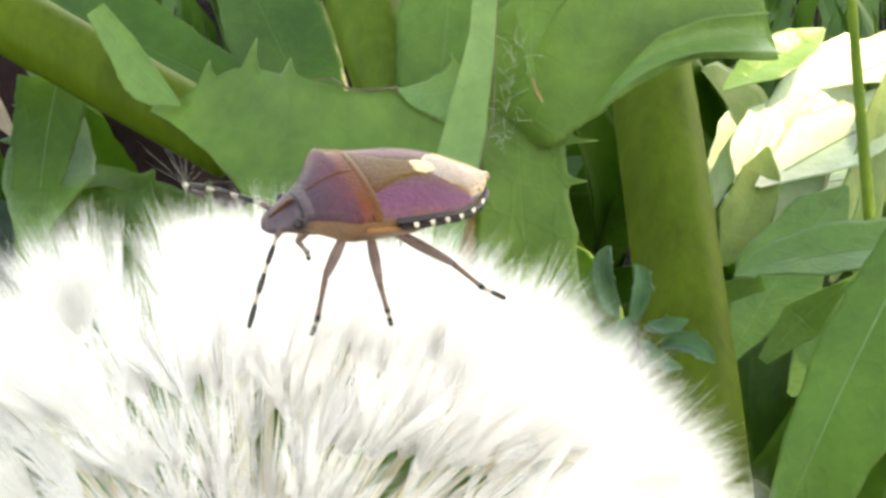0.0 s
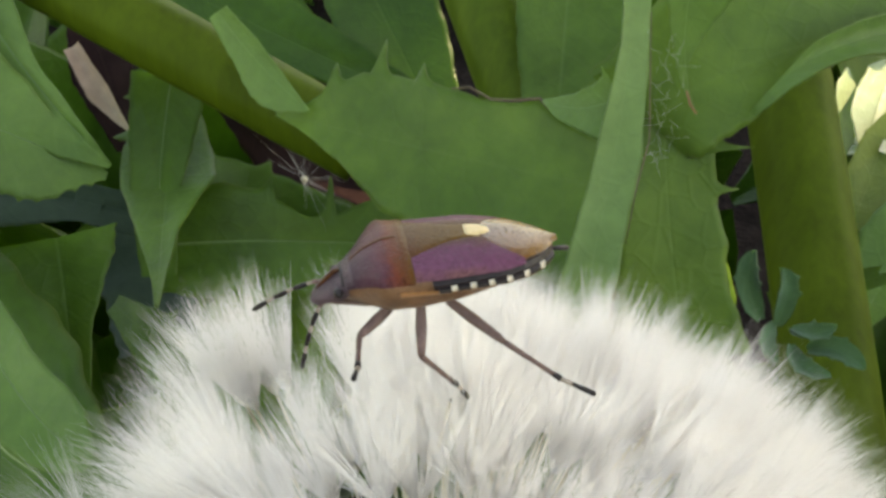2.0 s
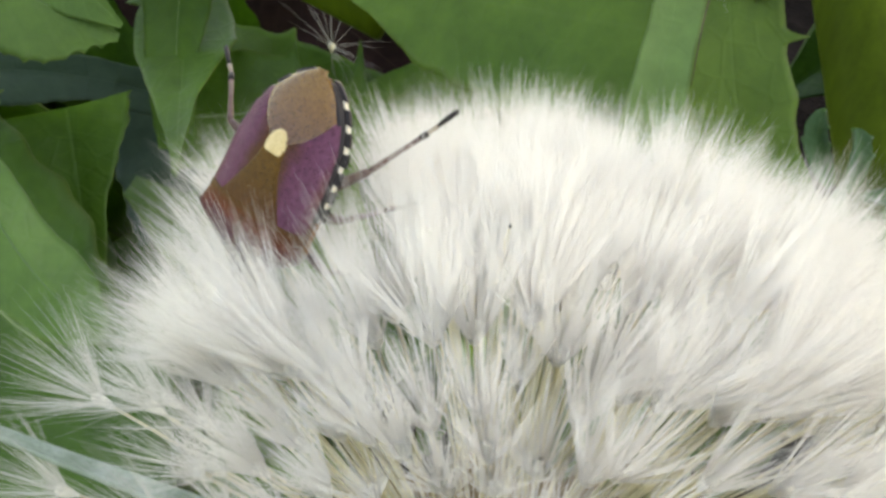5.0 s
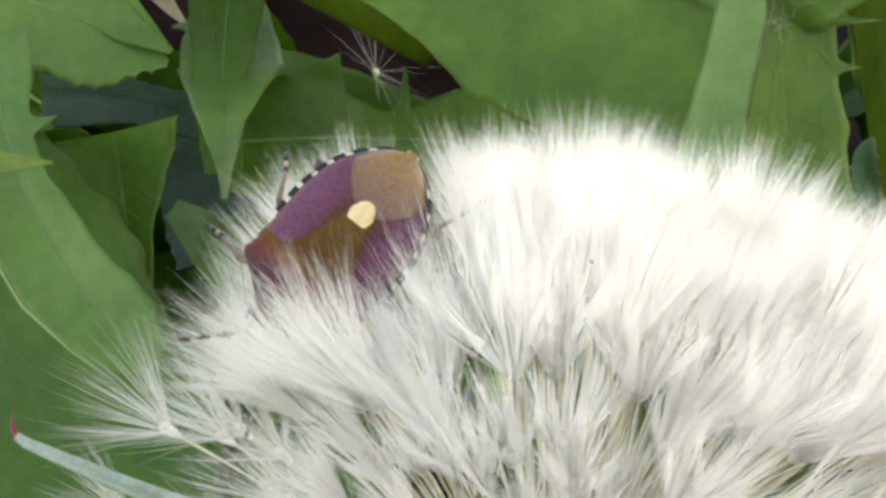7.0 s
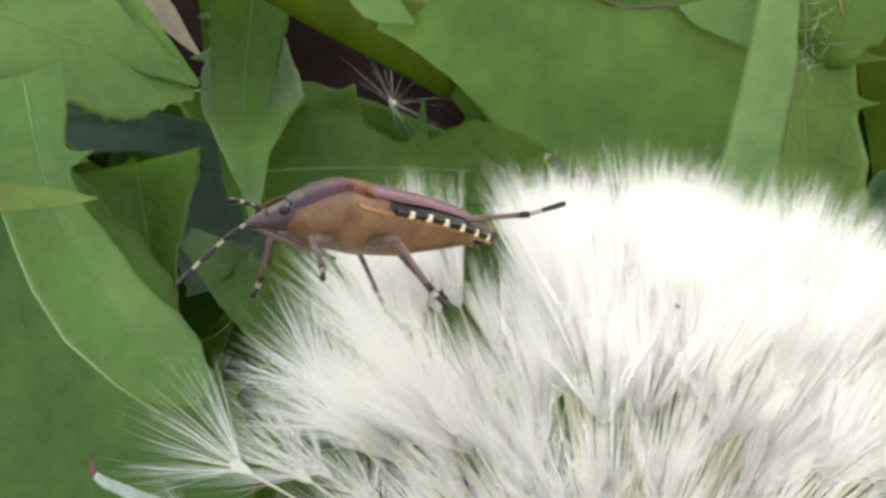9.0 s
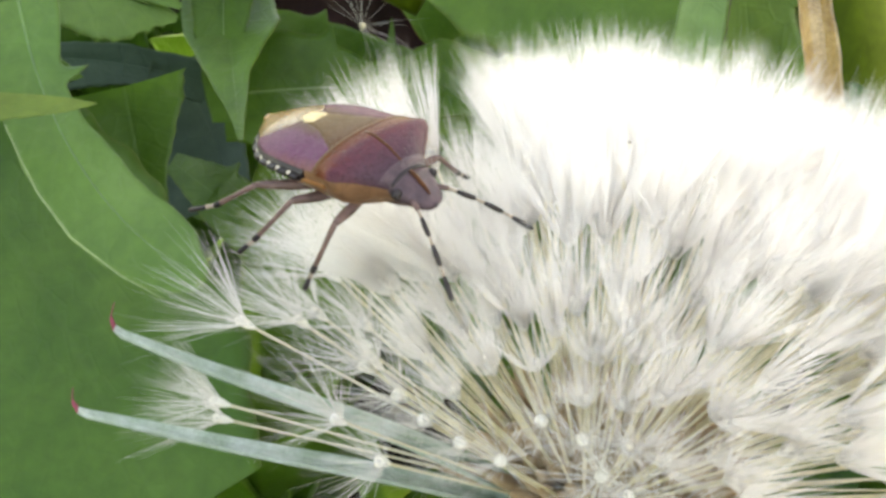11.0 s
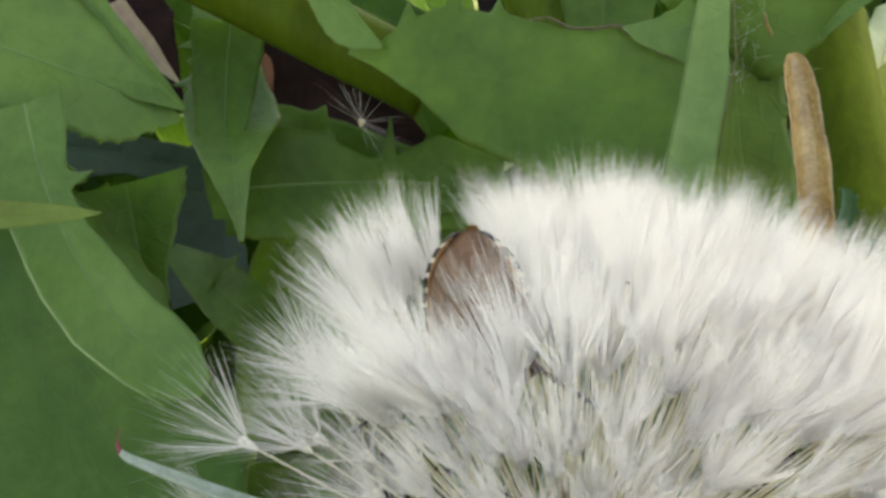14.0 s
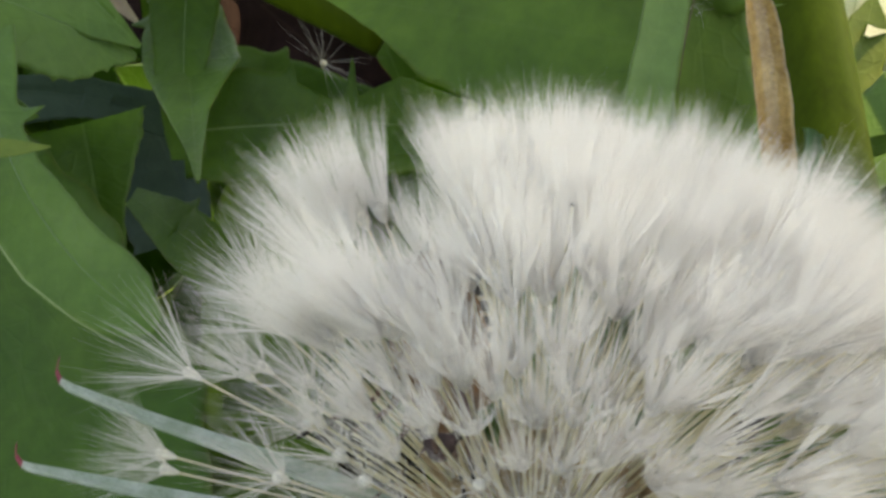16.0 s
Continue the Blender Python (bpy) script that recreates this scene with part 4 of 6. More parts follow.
plant_leaf('midrib', 'long pale green flat midrib', (11.8, 40.5, 17.0), (11.3, 30.7, 16.5), (7.9, 18.9, 14.0), [(0.0, 0.97), (0.077, 0.98), (0.154, 1.01), (0.231, 1.08), (0.308, 1.17), (0.385, 1.26), (0.462, 1.38), (0.538, 1.53), (0.615, 1.54), (0.692, 1.5), (0.769, 1.51), (0.846, 1.58), (0.923, 1.68), (1.0, 1.77)], [(0.0, 0.76), (0.077, 0.71), (0.154, 0.62), (0.231, 0.58), (0.308, 0.76), (0.385, 0.94), (0.462, 1.07), (0.538, 1.15), (0.615, 1.23), (0.692, 1.34), (0.769, 1.44), (0.846, 1.58), (0.923, 1.7), (1.0, 1.76)], RIB_PALE, teeth=[], seed=7, thick=1.6, cup=0.25, wave=0.02, lift=1.0, ribbed=False, under=BIG_LEAF)
plant_leaf('lobe', 'pale folded lobe edge', (-15.9, 40.3, 27.0), (-13.2, 36.5, 28.5), (-9.7, 33.6, 28.0), [(0.0, 0.73), (0.077, 0.8), (0.154, 0.89), (0.231, 0.97), (0.308, 1.01), (0.385, 0.98), (0.462, 0.92), (0.538, 0.85), (0.615, 0.77), (0.692, 0.67), (0.769, 0.54), (0.846, 0.4), (0.923, 0.24), (1.0, 0.12)], [(0.0, 0.79), (0.077, 0.88), (0.154, 0.99), (0.231, 1.11), (0.308, 1.24), (0.385, 1.41), (0.462, 1.61), (0.538, 1.81), (0.615, 2.03), (0.692, 2.06), (0.769, 1.81), (0.846, 1.49), (0.923, 0.78), (1.0, 0.22)], LEAF_PALE, teeth=[], ribbed=False, seed=8, cup=0.3, under=BIG_LEAF)
# thick stems
stem('plant_stem', 'thick olive green slanting plant stem', [(-34.4, 46.8, 33.0), (-18.9, 38.2, 33.0), (-6.2, 31.4, 33.0)], (2.72, 2.72), STEM_OLIVE)
stem('plant_stem', 'thick bright green plant stem', [(-0.3, 57.7, 54.0), (2.0, 48.1, 54.0), (7.4, 35.1, 52.0)], (3.44, 3.54), STEM_GREEN)
stem('plant_stem', 'thick ridged olive plant stem', [(25.4, 57.9, 50.0), (29.3, 31.0, 46.0), (31.7, -4.4, 40.0)], (3.41, 3.98), STEM_OLIVE)
stem('plant_stem', 'slender pale plant stem', [(50.1, 58.8, 64.0), (50.8, 33.9, 62.0), (51.8, 8.4, 58.0)], (0.48, 0.65), STEM_GREEN)
# leaves to the right
plant_leaf('weed_leaf', 'light green toothed leaf', (32.3, 22.5, 36.0), (38.4, 25.0, 34.0), (50.2, 25.2, 34.0), [(0, 0.13), (0.15, 1.64), (0.4, 2.59), (0.8, 3.02), (1, 1.73)], [(0, 0.13), (0.15, 0.95), (0.4, 2.37), (0.8, 3.02), (1, 1.73)], LEAF_PALE, teeth=[(1, 0.1, 0.43, 0.05)], seed=11, face=(0, 0.7, -0.8))
plant_leaf('weed_leaf', 'small spiny-edged green leaf', (26.7, 20.0, 48.0), (31.7, 21.4, 46.0), (36.5, 22.7, 44.0), [(0, 0.95), (0.5, 1.24), (1, 0.67)], [(0, 0.67), (0.5, 0.95), (1, 0.67)], LEAF_MID, teeth=[(-1, 0.4, 2.1, 0.1), (-1, 0.68, 2.19, 0.1), (1, 0.5, 0.95, 0.1)], seed=12)
plant_leaf('weed_leaf', 'broad green drooping leaf', (44.6, 25.7, 28.0), (39.1, 16.6, 28.0), (33.8, 2.7, 30.0), [(0, 2.85), (0.3, 4.48), (0.6, 4.89), (0.85, 3.66), (1, 0.81)], [(0, 2.44), (0.2, 2.44), (0.45, 3.05), (0.7, 2.44), (0.9, 1.63), (1, 0.33)], LEAF_MID, teeth=[(1, 0.3, 0.49, 0.05)], seed=13, face=(0, 0.6, -0.8))
# sun patch: the whitest leaves carry the sun's glare in their colour
plant_leaf('weed_leaf', 'pale yellow-green leaf making up the brightened sun patch', (41.3, 28.6, 71.0), (47.4, 40.2, 76.0), (56.7, 55.5, 86.0), [(0, 0.3), (0.4, 5.14), (0.8, 4.11), (1, 0.18)], [(0, 0.3), (0.4, 5.14), (0.8, 3.85), (1, 0.18)], LEAF_SUN_GLARE, teeth=[], seed=114, face=(0.53, 0.83, -0.3), rows=70, group='sunlit leaves')
plant_leaf('weed_leaf', 'pale yellow-green leaf making up the brightened sun patch', (41.8, 34.6, 68.0), (52.3, 41.5, 76.0), (68.4, 49.7, 86.0), [(0, 0.3), (0.4, 4.8), (0.8, 3.84), (1, 0.18)], [(0, 0.3), (0.4, 4.8), (0.8, 3.6), (1, 0.18)], LEAF_SUN_GLARE, teeth=[], seed=115, face=(0.45, 0.83, -0.35), rows=70, group='sunlit leaves')
plant_leaf('weed_leaf', 'pale yellow-green leaf making up the brightened sun patch', (40.1, 46.3, 76.0), (45.0, 49.5, 76.0), (52.3, 54.4, 80.0), [(0, 0.3), (0.4, 3.01), (0.8, 2.41), (1, 0.18)], [(0, 0.3), (0.4, 3.01), (0.8, 2.26), (1, 0.18)], LEAF_PALE, teeth=[], seed=116, face=(0.6, 0.8, -0.3), rows=70, group='sunlit leaves')
plant_leaf('weed_leaf', 'pale yellow-green leaf making up the brightened sun patch', (50.0, 25.2, 71.0), (55.2, 35.2, 74.0), (58.5, 49.0, 78.0), [(0, 0.3), (0.4, 2.95), (0.8, 2.36), (1, 0.18)], [(0, 0.3), (0.4, 2.95), (0.8, 2.22), (1, 0.18)], LEAF_YELLOW, teeth=[], seed=117, face=(0.6, 0.75, -0.4), rows=70, group='sunlit leaves')
plant_leaf('weed_leaf', 'pale yellow-green leaf making up the brightened sun patch', (42.2, 36.0, 86.0), (51.8, 38.5, 88.0), (67.0, 40.4, 90.0), [(0, 0.32), (0.4, 7.1), (0.8, 5.68), (1, 0.19)], [(0, 0.32), (0.4, 7.1), (0.8, 5.33), (1, 0.19)], LEAF_PALE, teeth=[], seed=118, face=(0.5, 0.85, -0.2), rows=70, group='sunlit leaves')
plant_leaf('weed_leaf', 'pale yellow-green leaf making up the brightened sun patch', (50.3, 47.8, 82.0), (59.9, 51.1, 84.0), (69.9, 57.1, 86.0), [(0, 0.31), (0.4, 5.04), (0.8, 4.03), (1, 0.19)], [(0, 0.31), (0.4, 5.04), (0.8, 3.78), (1, 0.19)], LEAF_SUN_GLARE, teeth=[], seed=119, face=(0.53, 0.83, -0.3), rows=70, group='sunlit leaves')
plant_leaf('weed_leaf', 'pale yellow-green leaf making up the brightened sun patch', (37.0, 31.5, 72.0), (40.2, 38.8, 74.0), (40.7, 44.1, 76.0), [(0, 0.3), (0.4, 1.9), (0.8, 1.5), (1, 0.15)], [(0, 0.3), (0.4, 1.9), (0.8, 1.5), (1, 0.15)], LEAF_SUN_GLARE, teeth=[], seed=130, face=(0.5, 0.83, -0.3), rows=60, group='sunlit leaves')
plant_leaf('weed_leaf', 'pale yellow-green leaf making up the brightened sun patch', (40.7, 33.1, 70.0), (41.8, 38.8, 72.0), (46.5, 45.6, 78.0), [(0, 0.3), (0.4, 3.0), (0.8, 2.4), (1, 0.15)], [(0, 0.3), (0.4, 3.0), (0.8, 2.4), (1, 0.15)], LEAF_SUN_GLARE, teeth=[], seed=131, face=(0.5, 0.83, -0.3), rows=60, group='sunlit leaves')
plant_leaf('weed_leaf', 'pale yellow-green leaf making up the brightened sun patch', (39.5, 35.9, 76.0), (41.2, 37.9, 76.0), (48.9, 38.1, 80.0), [(0, 0.3), (0.4, 2.0), (0.8, 1.6), (1, 0.15)], [(0, 0.3), (0.4, 2.0), (0.8, 1.6), (1, 0.15)], LEAF_SUN_GLARE, teeth=[], seed=132, face=(0.5, 0.83, -0.3), rows=60, group='sunlit leaves')
plant_leaf('weed_leaf', 'small pale leaf low between the stems', (38.8, 16.5, 54.0), (41.9, 20.5, 52.0), (44.8, 23.2, 48.0), [(0, 0.5), (0.5, 1.99), (1, 0.25)], [(0, 0.5), (0.5, 1.99), (1, 0.25)], LEAF_PALE, teeth=[], seed=17)
plant_leaf('weed_leaf', 'pale green leaf between the stems', (37.9, 16.7, 64.0), (43.5, 27.3, 64.0), (50.4, 34.5, 66.0), [(0, 0.44), (0.4, 4.42), (0.8, 3.09), (1, 0.17)], [(0, 0.44), (0.4, 4.42), (0.8, 3.09), (1, 0.17)], LEAF_PALE, teeth=[], seed=214, face=(0.2, 0.8, -0.6), rows=70, ribbed=False)
plant_leaf('weed_leaf', 'pale green leaf between the stems', (43.4, 13.5, 62.0), (49.0, 21.2, 62.0), (55.6, 26.2, 62.0), [(0, 0.43), (0.4, 4.6), (0.8, 3.22), (1, 0.16)], [(0, 0.43), (0.4, 4.6), (0.8, 3.22), (1, 0.16)], LEAF_PALE, teeth=[], seed=215, face=(0.2, 0.8, -0.6), rows=70, ribbed=False)
plant_leaf('weed_leaf', 'pale green leaf between the stems', (38.3, 26.5, 68.0), (41.2, 31.7, 68.0), (43.4, 39.1, 70.0), [(0, 0.45), (0.4, 2.84), (0.8, 1.99), (1, 0.17)], [(0, 0.45), (0.4, 2.84), (0.8, 1.99), (1, 0.17)], LEAF_YELLOW, teeth=[], seed=216, face=(0.2, 0.8, -0.6), rows=70, ribbed=False)
plant_leaf('small_leaf', 'small rounded blue-green weed leaf', (22.6, 19.0, 32.0), (20.8, 21.9, 30.3), (21.7, 23.9, 29.5), [(0, 0.29), (0.2, 0.71), (0.5, 0.83), (0.8, 0.71), (0.93, 0.42), (1, 0.12)], [(0, 0.29), (0.2, 0.71), (0.5, 0.83), (0.8, 0.71), (0.93, 0.42), (1, 0.12)], LEAF_BLUE, teeth=[(1, 0.55, 0.25, 0.1), (-1, 0.6, 0.25, 0.1), (1, 0.8, 0.2, 0.08)], seed=26, rows=60, cup=0.7, thick=0.5, face=(-0.3, 0.4, -1), group='small weed leaves')
plant_leaf('small_leaf', 'small rounded blue-green weed leaf', (23.8, 18.6, 32.0), (24.6, 21.2, 30.2), (23.7, 22.6, 29.5), [(0, 0.25), (0.2, 0.61), (0.5, 0.72), (0.8, 0.61), (0.93, 0.36), (1, 0.12)], [(0, 0.25), (0.2, 0.61), (0.5, 0.72), (0.8, 0.61), (0.93, 0.36), (1, 0.12)], LEAF_BLUE, teeth=[(1, 0.55, 0.25, 0.1), (-1, 0.6, 0.25, 0.1), (1, 0.8, 0.2, 0.08)], seed=20, rows=60, cup=0.7, thick=0.5, face=(0.0, 0.4, -1), group='small weed leaves')
plant_leaf('small_leaf', 'small rounded blue-green weed leaf', (24.8, 18.4, 32.0), (26.0, 17.6, 30.2), (27.4, 18.7, 29.5), [(0, 0.23), (0.2, 0.57), (0.5, 0.67), (0.8, 0.57), (0.93, 0.33), (1, 0.12)], [(0, 0.23), (0.2, 0.57), (0.5, 0.67), (0.8, 0.57), (0.93, 0.33), (1, 0.12)], LEAF_BLUE, teeth=[(1, 0.55, 0.25, 0.1), (-1, 0.6, 0.25, 0.1), (1, 0.8, 0.2, 0.08)], seed=21, rows=60, cup=0.7, thick=0.5, face=(0.3, 0.4, -1), group='small weed leaves')
plant_leaf('small_leaf', 'small rounded blue-green weed leaf', (26.0, 16.8, 32.0), (27.6, 17.6, 30.2), (29.4, 15.6, 29.5), [(0, 0.29), (0.2, 0.71), (0.5, 0.83), (0.8, 0.71), (0.93, 0.42), (1, 0.12)], [(0, 0.29), (0.2, 0.71), (0.5, 0.83), (0.8, 0.71), (0.93, 0.42), (1, 0.12)], LEAF_BLUE, teeth=[(1, 0.55, 0.25, 0.1), (-1, 0.6, 0.25, 0.1), (1, 0.8, 0.2, 0.08)], seed=22, rows=60, cup=0.7, thick=0.5, face=(-0.3, 0.4, -1), group='small weed leaves')
plant_leaf('small_leaf', 'small rounded blue-green weed leaf', (24.8, 17.2, 32.0), (24.6, 15.2, 30.3), (27.0, 15.2, 29.5), [(0, 0.23), (0.2, 0.57), (0.5, 0.67), (0.8, 0.57), (0.93, 0.33), (1, 0.12)], [(0, 0.23), (0.2, 0.57), (0.5, 0.67), (0.8, 0.57), (0.93, 0.33), (1, 0.12)], LEAF_BLUE, teeth=[(1, 0.55, 0.25, 0.1), (-1, 0.6, 0.25, 0.1), (1, 0.8, 0.2, 0.08)], seed=23, rows=60, cup=0.7, thick=0.5, face=(0.0, 0.4, -1), group='small weed leaves')
plant_leaf('small_leaf', 'small rounded blue-green weed leaf', (23.6, 18.8, 32.0), (21.9, 17.1, 30.3), (23.3, 16.1, 29.5), [(0, 0.21), (0.2, 0.52), (0.5, 0.61), (0.8, 0.52), (0.93, 0.31), (1, 0.12)], [(0, 0.21), (0.2, 0.52), (0.5, 0.61), (0.8, 0.52), (0.93, 0.31), (1, 0.12)], LEAF_BLUE, teeth=[(1, 0.55, 0.25, 0.1), (-1, 0.6, 0.25, 0.1), (1, 0.8, 0.2, 0.08)], seed=24, rows=60, cup=0.7, thick=0.5, face=(0.3, 0.4, -1), group='small weed leaves')
# added strip that stands in for sunlight falling beside the stem
SUNLIT_STRIP = plant_leaf('dry_leaf', 'tan glossy strip standing in for a sunlit spot beside the stem', (18.2, 15.7, 18.0), (17.9, 24.9, 18.0), (16.9, 30.9, 18.0), [(0, 1.02), (0.4, 1.18), (0.85, 1.02), (0.94, 0.82), (0.985, 0.48), (1, 0.22)], [(0, 1.02), (0.4, 1.18), (0.85, 1.02), (0.94, 0.82), (0.985, 0.48), (1, 0.22)], SUNLIT_TAN, teeth=[], seed=60, cup=0.9, wave=0.05, ribbed=False)
# leaves to the left
plant_leaf('toothed_leaf', 'broad green leaf with a toothed margin', (-43.4, 36.0, 26.0), (-32.8, 33.3, 25.0), (-24.8, 29.3, 32.0), [(0.0, 7.92), (0.077, 7.93), (0.154, 7.97), (0.231, 8.05), (0.308, 7.81), (0.385, 6.87), (0.462, 5.95), (0.538, 5.04), (0.615, 4.13), (0.692, 3.14), (0.769, 2.2), (0.846, 1.37), (0.923, 0.53), (1.0, 0.17)], [(0.0, 6.1), (0.077, 6.04), (0.154, 5.8), (0.231, 5.51), (0.308, 5.2), (0.385, 4.82), (0.462, 4.45), (0.538, 4.39), (0.615, 4.34), (0.692, 4.26), (0.769, 4.15), (0.846, 3.27), (0.923, 1.56), (1.0, 0.44)], LEAF_PALE, teeth=[(1, 0.81, 0.25, 0.03), (1, 0.865, 0.35, 0.03), (1, 0.915, 0.45, 0.03), (1, 0.695, 0.25, 0.03), (1, 0.96, 0.35, 0.03), (1, 0.755, 0.45, 0.03)], seed=31, face=(0, 0.25, -1), group='toothed leaves')
plant_leaf('toothed_leaf', 'long green leaf with spiny lobes', (-23.9, 43.5, 48.0), (-22.6, 31.1, 42.5), (-20.0, 19.9, 27.0), [(0.0, 2.13), (0.077, 2.02), (0.154, 1.86), (0.231, 1.95), (0.308, 2.36), (0.385, 2.91), (0.462, 3.51), (0.538, 3.95), (0.615, 4.06), (0.692, 2.71), (0.769, 1.38), (0.846, 0.94), (0.923, 0.51), (1.0, 0.22)], [(0.0, 2.66), (0.077, 2.44), (0.154, 2.17), (0.231, 2.03), (0.308, 2.1), (0.385, 2.63), (0.462, 3.25), (0.538, 3.43), (0.615, 3.22), (0.692, 2.53), (0.769, 1.77), (0.846, 1.05), (0.923, 0.48), (1.0, 0.17)], LEAF_MID, teeth=[(1, 0.27, 1.57, 0.05), (1, 0.425, 1.36, 0.05), (1, 0.33, 0.77, 0.05)], seed=32, group='toothed leaves', ribbed=False)
plant_leaf('toothed_leaf', 'green leaf with a spine on its upper margin', (-23.0, 24.4, 41.0), (-12.4, 25.4, 41.0), (-0.4, 24.1, 41.0), [(0.0, 4.09), (0.077, 4.28), (0.154, 4.5), (0.231, 4.55), (0.308, 4.4), (0.385, 4.03), (0.462, 2.76), (0.538, 1.89), (0.615, 2.03), (0.692, 2.86), (0.769, 3.73), (0.846, 3.44), (0.923, 2.79), (1.0, 2.28)], [(0.0, 3.75), (0.077, 4.04), (0.154, 4.33), (0.231, 4.48), (0.308, 4.46), (0.385, 4.42), (0.462, 4.34), (0.538, 4.28), (0.615, 4.21), (0.692, 4.11), (0.769, 3.99), (0.846, 3.85), (0.923, 3.69), (1.0, 3.5)], LEAF_MID, teeth=[(-1, 0.615, 3.72, 0.05), (-1, 0.41, 1.57, 0.05)], seed=33, group='toothed leaves')
plant_leaf('toothed_leaf', 'green leaf with spiny margin', (-43.4, 27.8, 26.0), (-34.9, 25.8, 24.0), (-29.9, 24.2, 23.0), [(0, 2.84), (0.5, 2.2), (0.8, 1.07), (1, 0.11)], [(0, 3.55), (0.5, 3.2), (0.8, 1.6), (1, 0.11)], LEAF_PALE, teeth=[(-1, 0.6, 0.71, 0.06), (1, 0.75, 0.57, 0.06)], seed=34, group='toothed leaves')
MARGINED_LEAF = plant_leaf('broad_leaf', 'broad smooth green leaf with a pale margin', (-34.2, 29.7, 24.0), (-30.9, 15.9, 19.0), (-21.1, 10.6, 14.0), [(0.0, 2.82), (0.077, 2.76), (0.154, 2.14), (0.231, 1.57), (0.308, 1.65), (0.385, 1.77), (0.462, 2.11), (0.538, 2.36), (0.615, 2.51), (0.692, 2.54), (0.769, 2.63), (0.846, 2.74), (0.923, 2.39), (1.0, 0.96)], [(0.0, 3.14), (0.077, 3.12), (0.154, 3.17), (0.231, 3.11), (0.308, 3.08), (0.385, 3.07), (0.462, 3.14), (0.538, 3.15), (0.615, 3.17), (0.692, 2.94), (0.769, 2.67), (0.846, 2.42), (0.923, 1.85), (1.0, 0.58)], LEAF_PALE, teeth=[(-1, 0.25, 1.99, 0.05)], seed=35)
plant_leaf('yellow_leaf', 'small yellowish pointed leaf', (-37.6, 21.7, 16.0), (-31.4, 21.7, 15.5), (-27.3, 21.6, 15.0), [(0.0, 1.46), (0.077, 1.36), (0.154, 1.21), (0.231, 1.1), (0.308, 0.99), (0.385, 0.87), (0.462, 0.77), (0.538, 0.7), (0.615, 0.63), (0.692, 0.55), (0.769, 0.44), (0.846, 0.32), (0.923, 0.18), (1.0, 0.07)], [(0.0, 1.6), (0.077, 1.48), (0.154, 1.33), (0.231, 1.17), (0.308, 1.03), (0.385, 0.89), (0.462, 0.78), (0.538, 0.73), (0.615, 0.68), (0.692, 0.61), (0.769, 0.51), (0.846, 0.38), (0.923, 0.22), (1.0, 0.07)], LEAF_YELLOW, teeth=[], seed=36)
plant_leaf('dark_leaf', 'green leaf in the shade', (-29.7, 24.9, 36.0), (-28.8, 20.5, 35.5), (-27.0, 12.4, 33.0), [(0.0, 4.98), (0.077, 4.76), (0.154, 4.42), (0.231, 4.09), (0.308, 3.72), (0.385, 3.29), (0.462, 2.83), (0.538, 2.42), (0.615, 1.99), (0.692, 1.68), (0.769, 1.51), (0.846, 1.35), (0.923, 1.18), (1.0, 1.01)], [(0.0, 4.73), (0.077, 4.81), (0.154, 4.88), (0.231, 4.95), (0.308, 5.03), (0.385, 5.12), (0.462, 5.11), (0.538, 5.07), (0.615, 5.04), (0.692, 4.99), (0.769, 4.95), (0.846, 4.9), (0.923, 4.86), (1.0, 4.85)], LEAF_MID, teeth=[], seed=37, ribbed=False)
# wears the darkened green, so part of its shade is painted
plant_leaf('dark_leaf', 'large green leaf, its green darkened for the shade', (-45.0, 24.3, 34.0), (-35.2, 11.2, 30.0), (-25.3, -5.8, 22.0), [(0, 7.45), (0.4, 11.18), (0.8, 11.18), (1, 7.45)], [(0, 8.2), (0.4, 15.65), (0.8, 15.65), (1, 11.18)], LEAF_SHADE, teeth=[], seed=38, cup=0.04, ribbed=False)
# two leaves whose dull colour carries the grey-blue shade
plant_leaf('dark_leaf', 'leaf with the low shade painted as dull blue-green', (-28.8, 29.3, 58.0), (-26.4, 23.4, 57.5), (-23.8, 16.7, 55.0), [(0.0, 3.64), (0.077, 3.64), (0.154, 3.61), (0.231, 3.54), (0.308, 3.46), (0.385, 3.36), (0.462, 3.17), (0.538, 3.01), (0.615, 2.84), (0.692, 2.65), (0.769, 2.37), (0.846, 2.1), (0.923, 1.8), (1.0, 1.48)], [(0.0, 4.04), (0.077, 4.42), (0.154, 4.72), (0.231, 4.99), (0.308, 5.24), (0.385, 5.47), (0.462, 5.56), (0.538, 5.64), (0.615, 5.72), (0.692, 5.81), (0.769, 5.88), (0.846, 5.92), (0.923, 5.92), (1.0, 5.92)], LEAF_SHADE_DULL, teeth=[], seed=39, ribbed=False)
plant_leaf('dark_leaf', 'leaf with the low shade painted as dull blue-green', (-40.1, 29.4, 52.0), (-33.6, 29.5, 53.0), (-25.8, 26.9, 54.0), [(0.0, 1.27), (0.077, 1.27), (0.154, 1.29), (0.231, 1.34), (0.308, 1.41), (0.385, 1.53), (0.462, 1.69), (0.538, 1.69), (0.615, 1.66), (0.692, 1.65), (0.769, 1.66), (0.846, 1.71), (0.923, 1.78), (1.0, 1.84)], [(0.0, 3.2), (0.077, 3.11), (0.154, 2.97), (0.231, 2.83), (0.308, 2.64), (0.385, 2.38), (0.462, 2.09), (0.538, 1.91), (0.615, 1.97), (0.692, 2.01), (0.769, 2.01), (0.846, 2.0), (0.923, 1.95), (1.0, 1.87)], LEAF_SHADE_DULL, teeth=[], seed=40, ribbed=False)
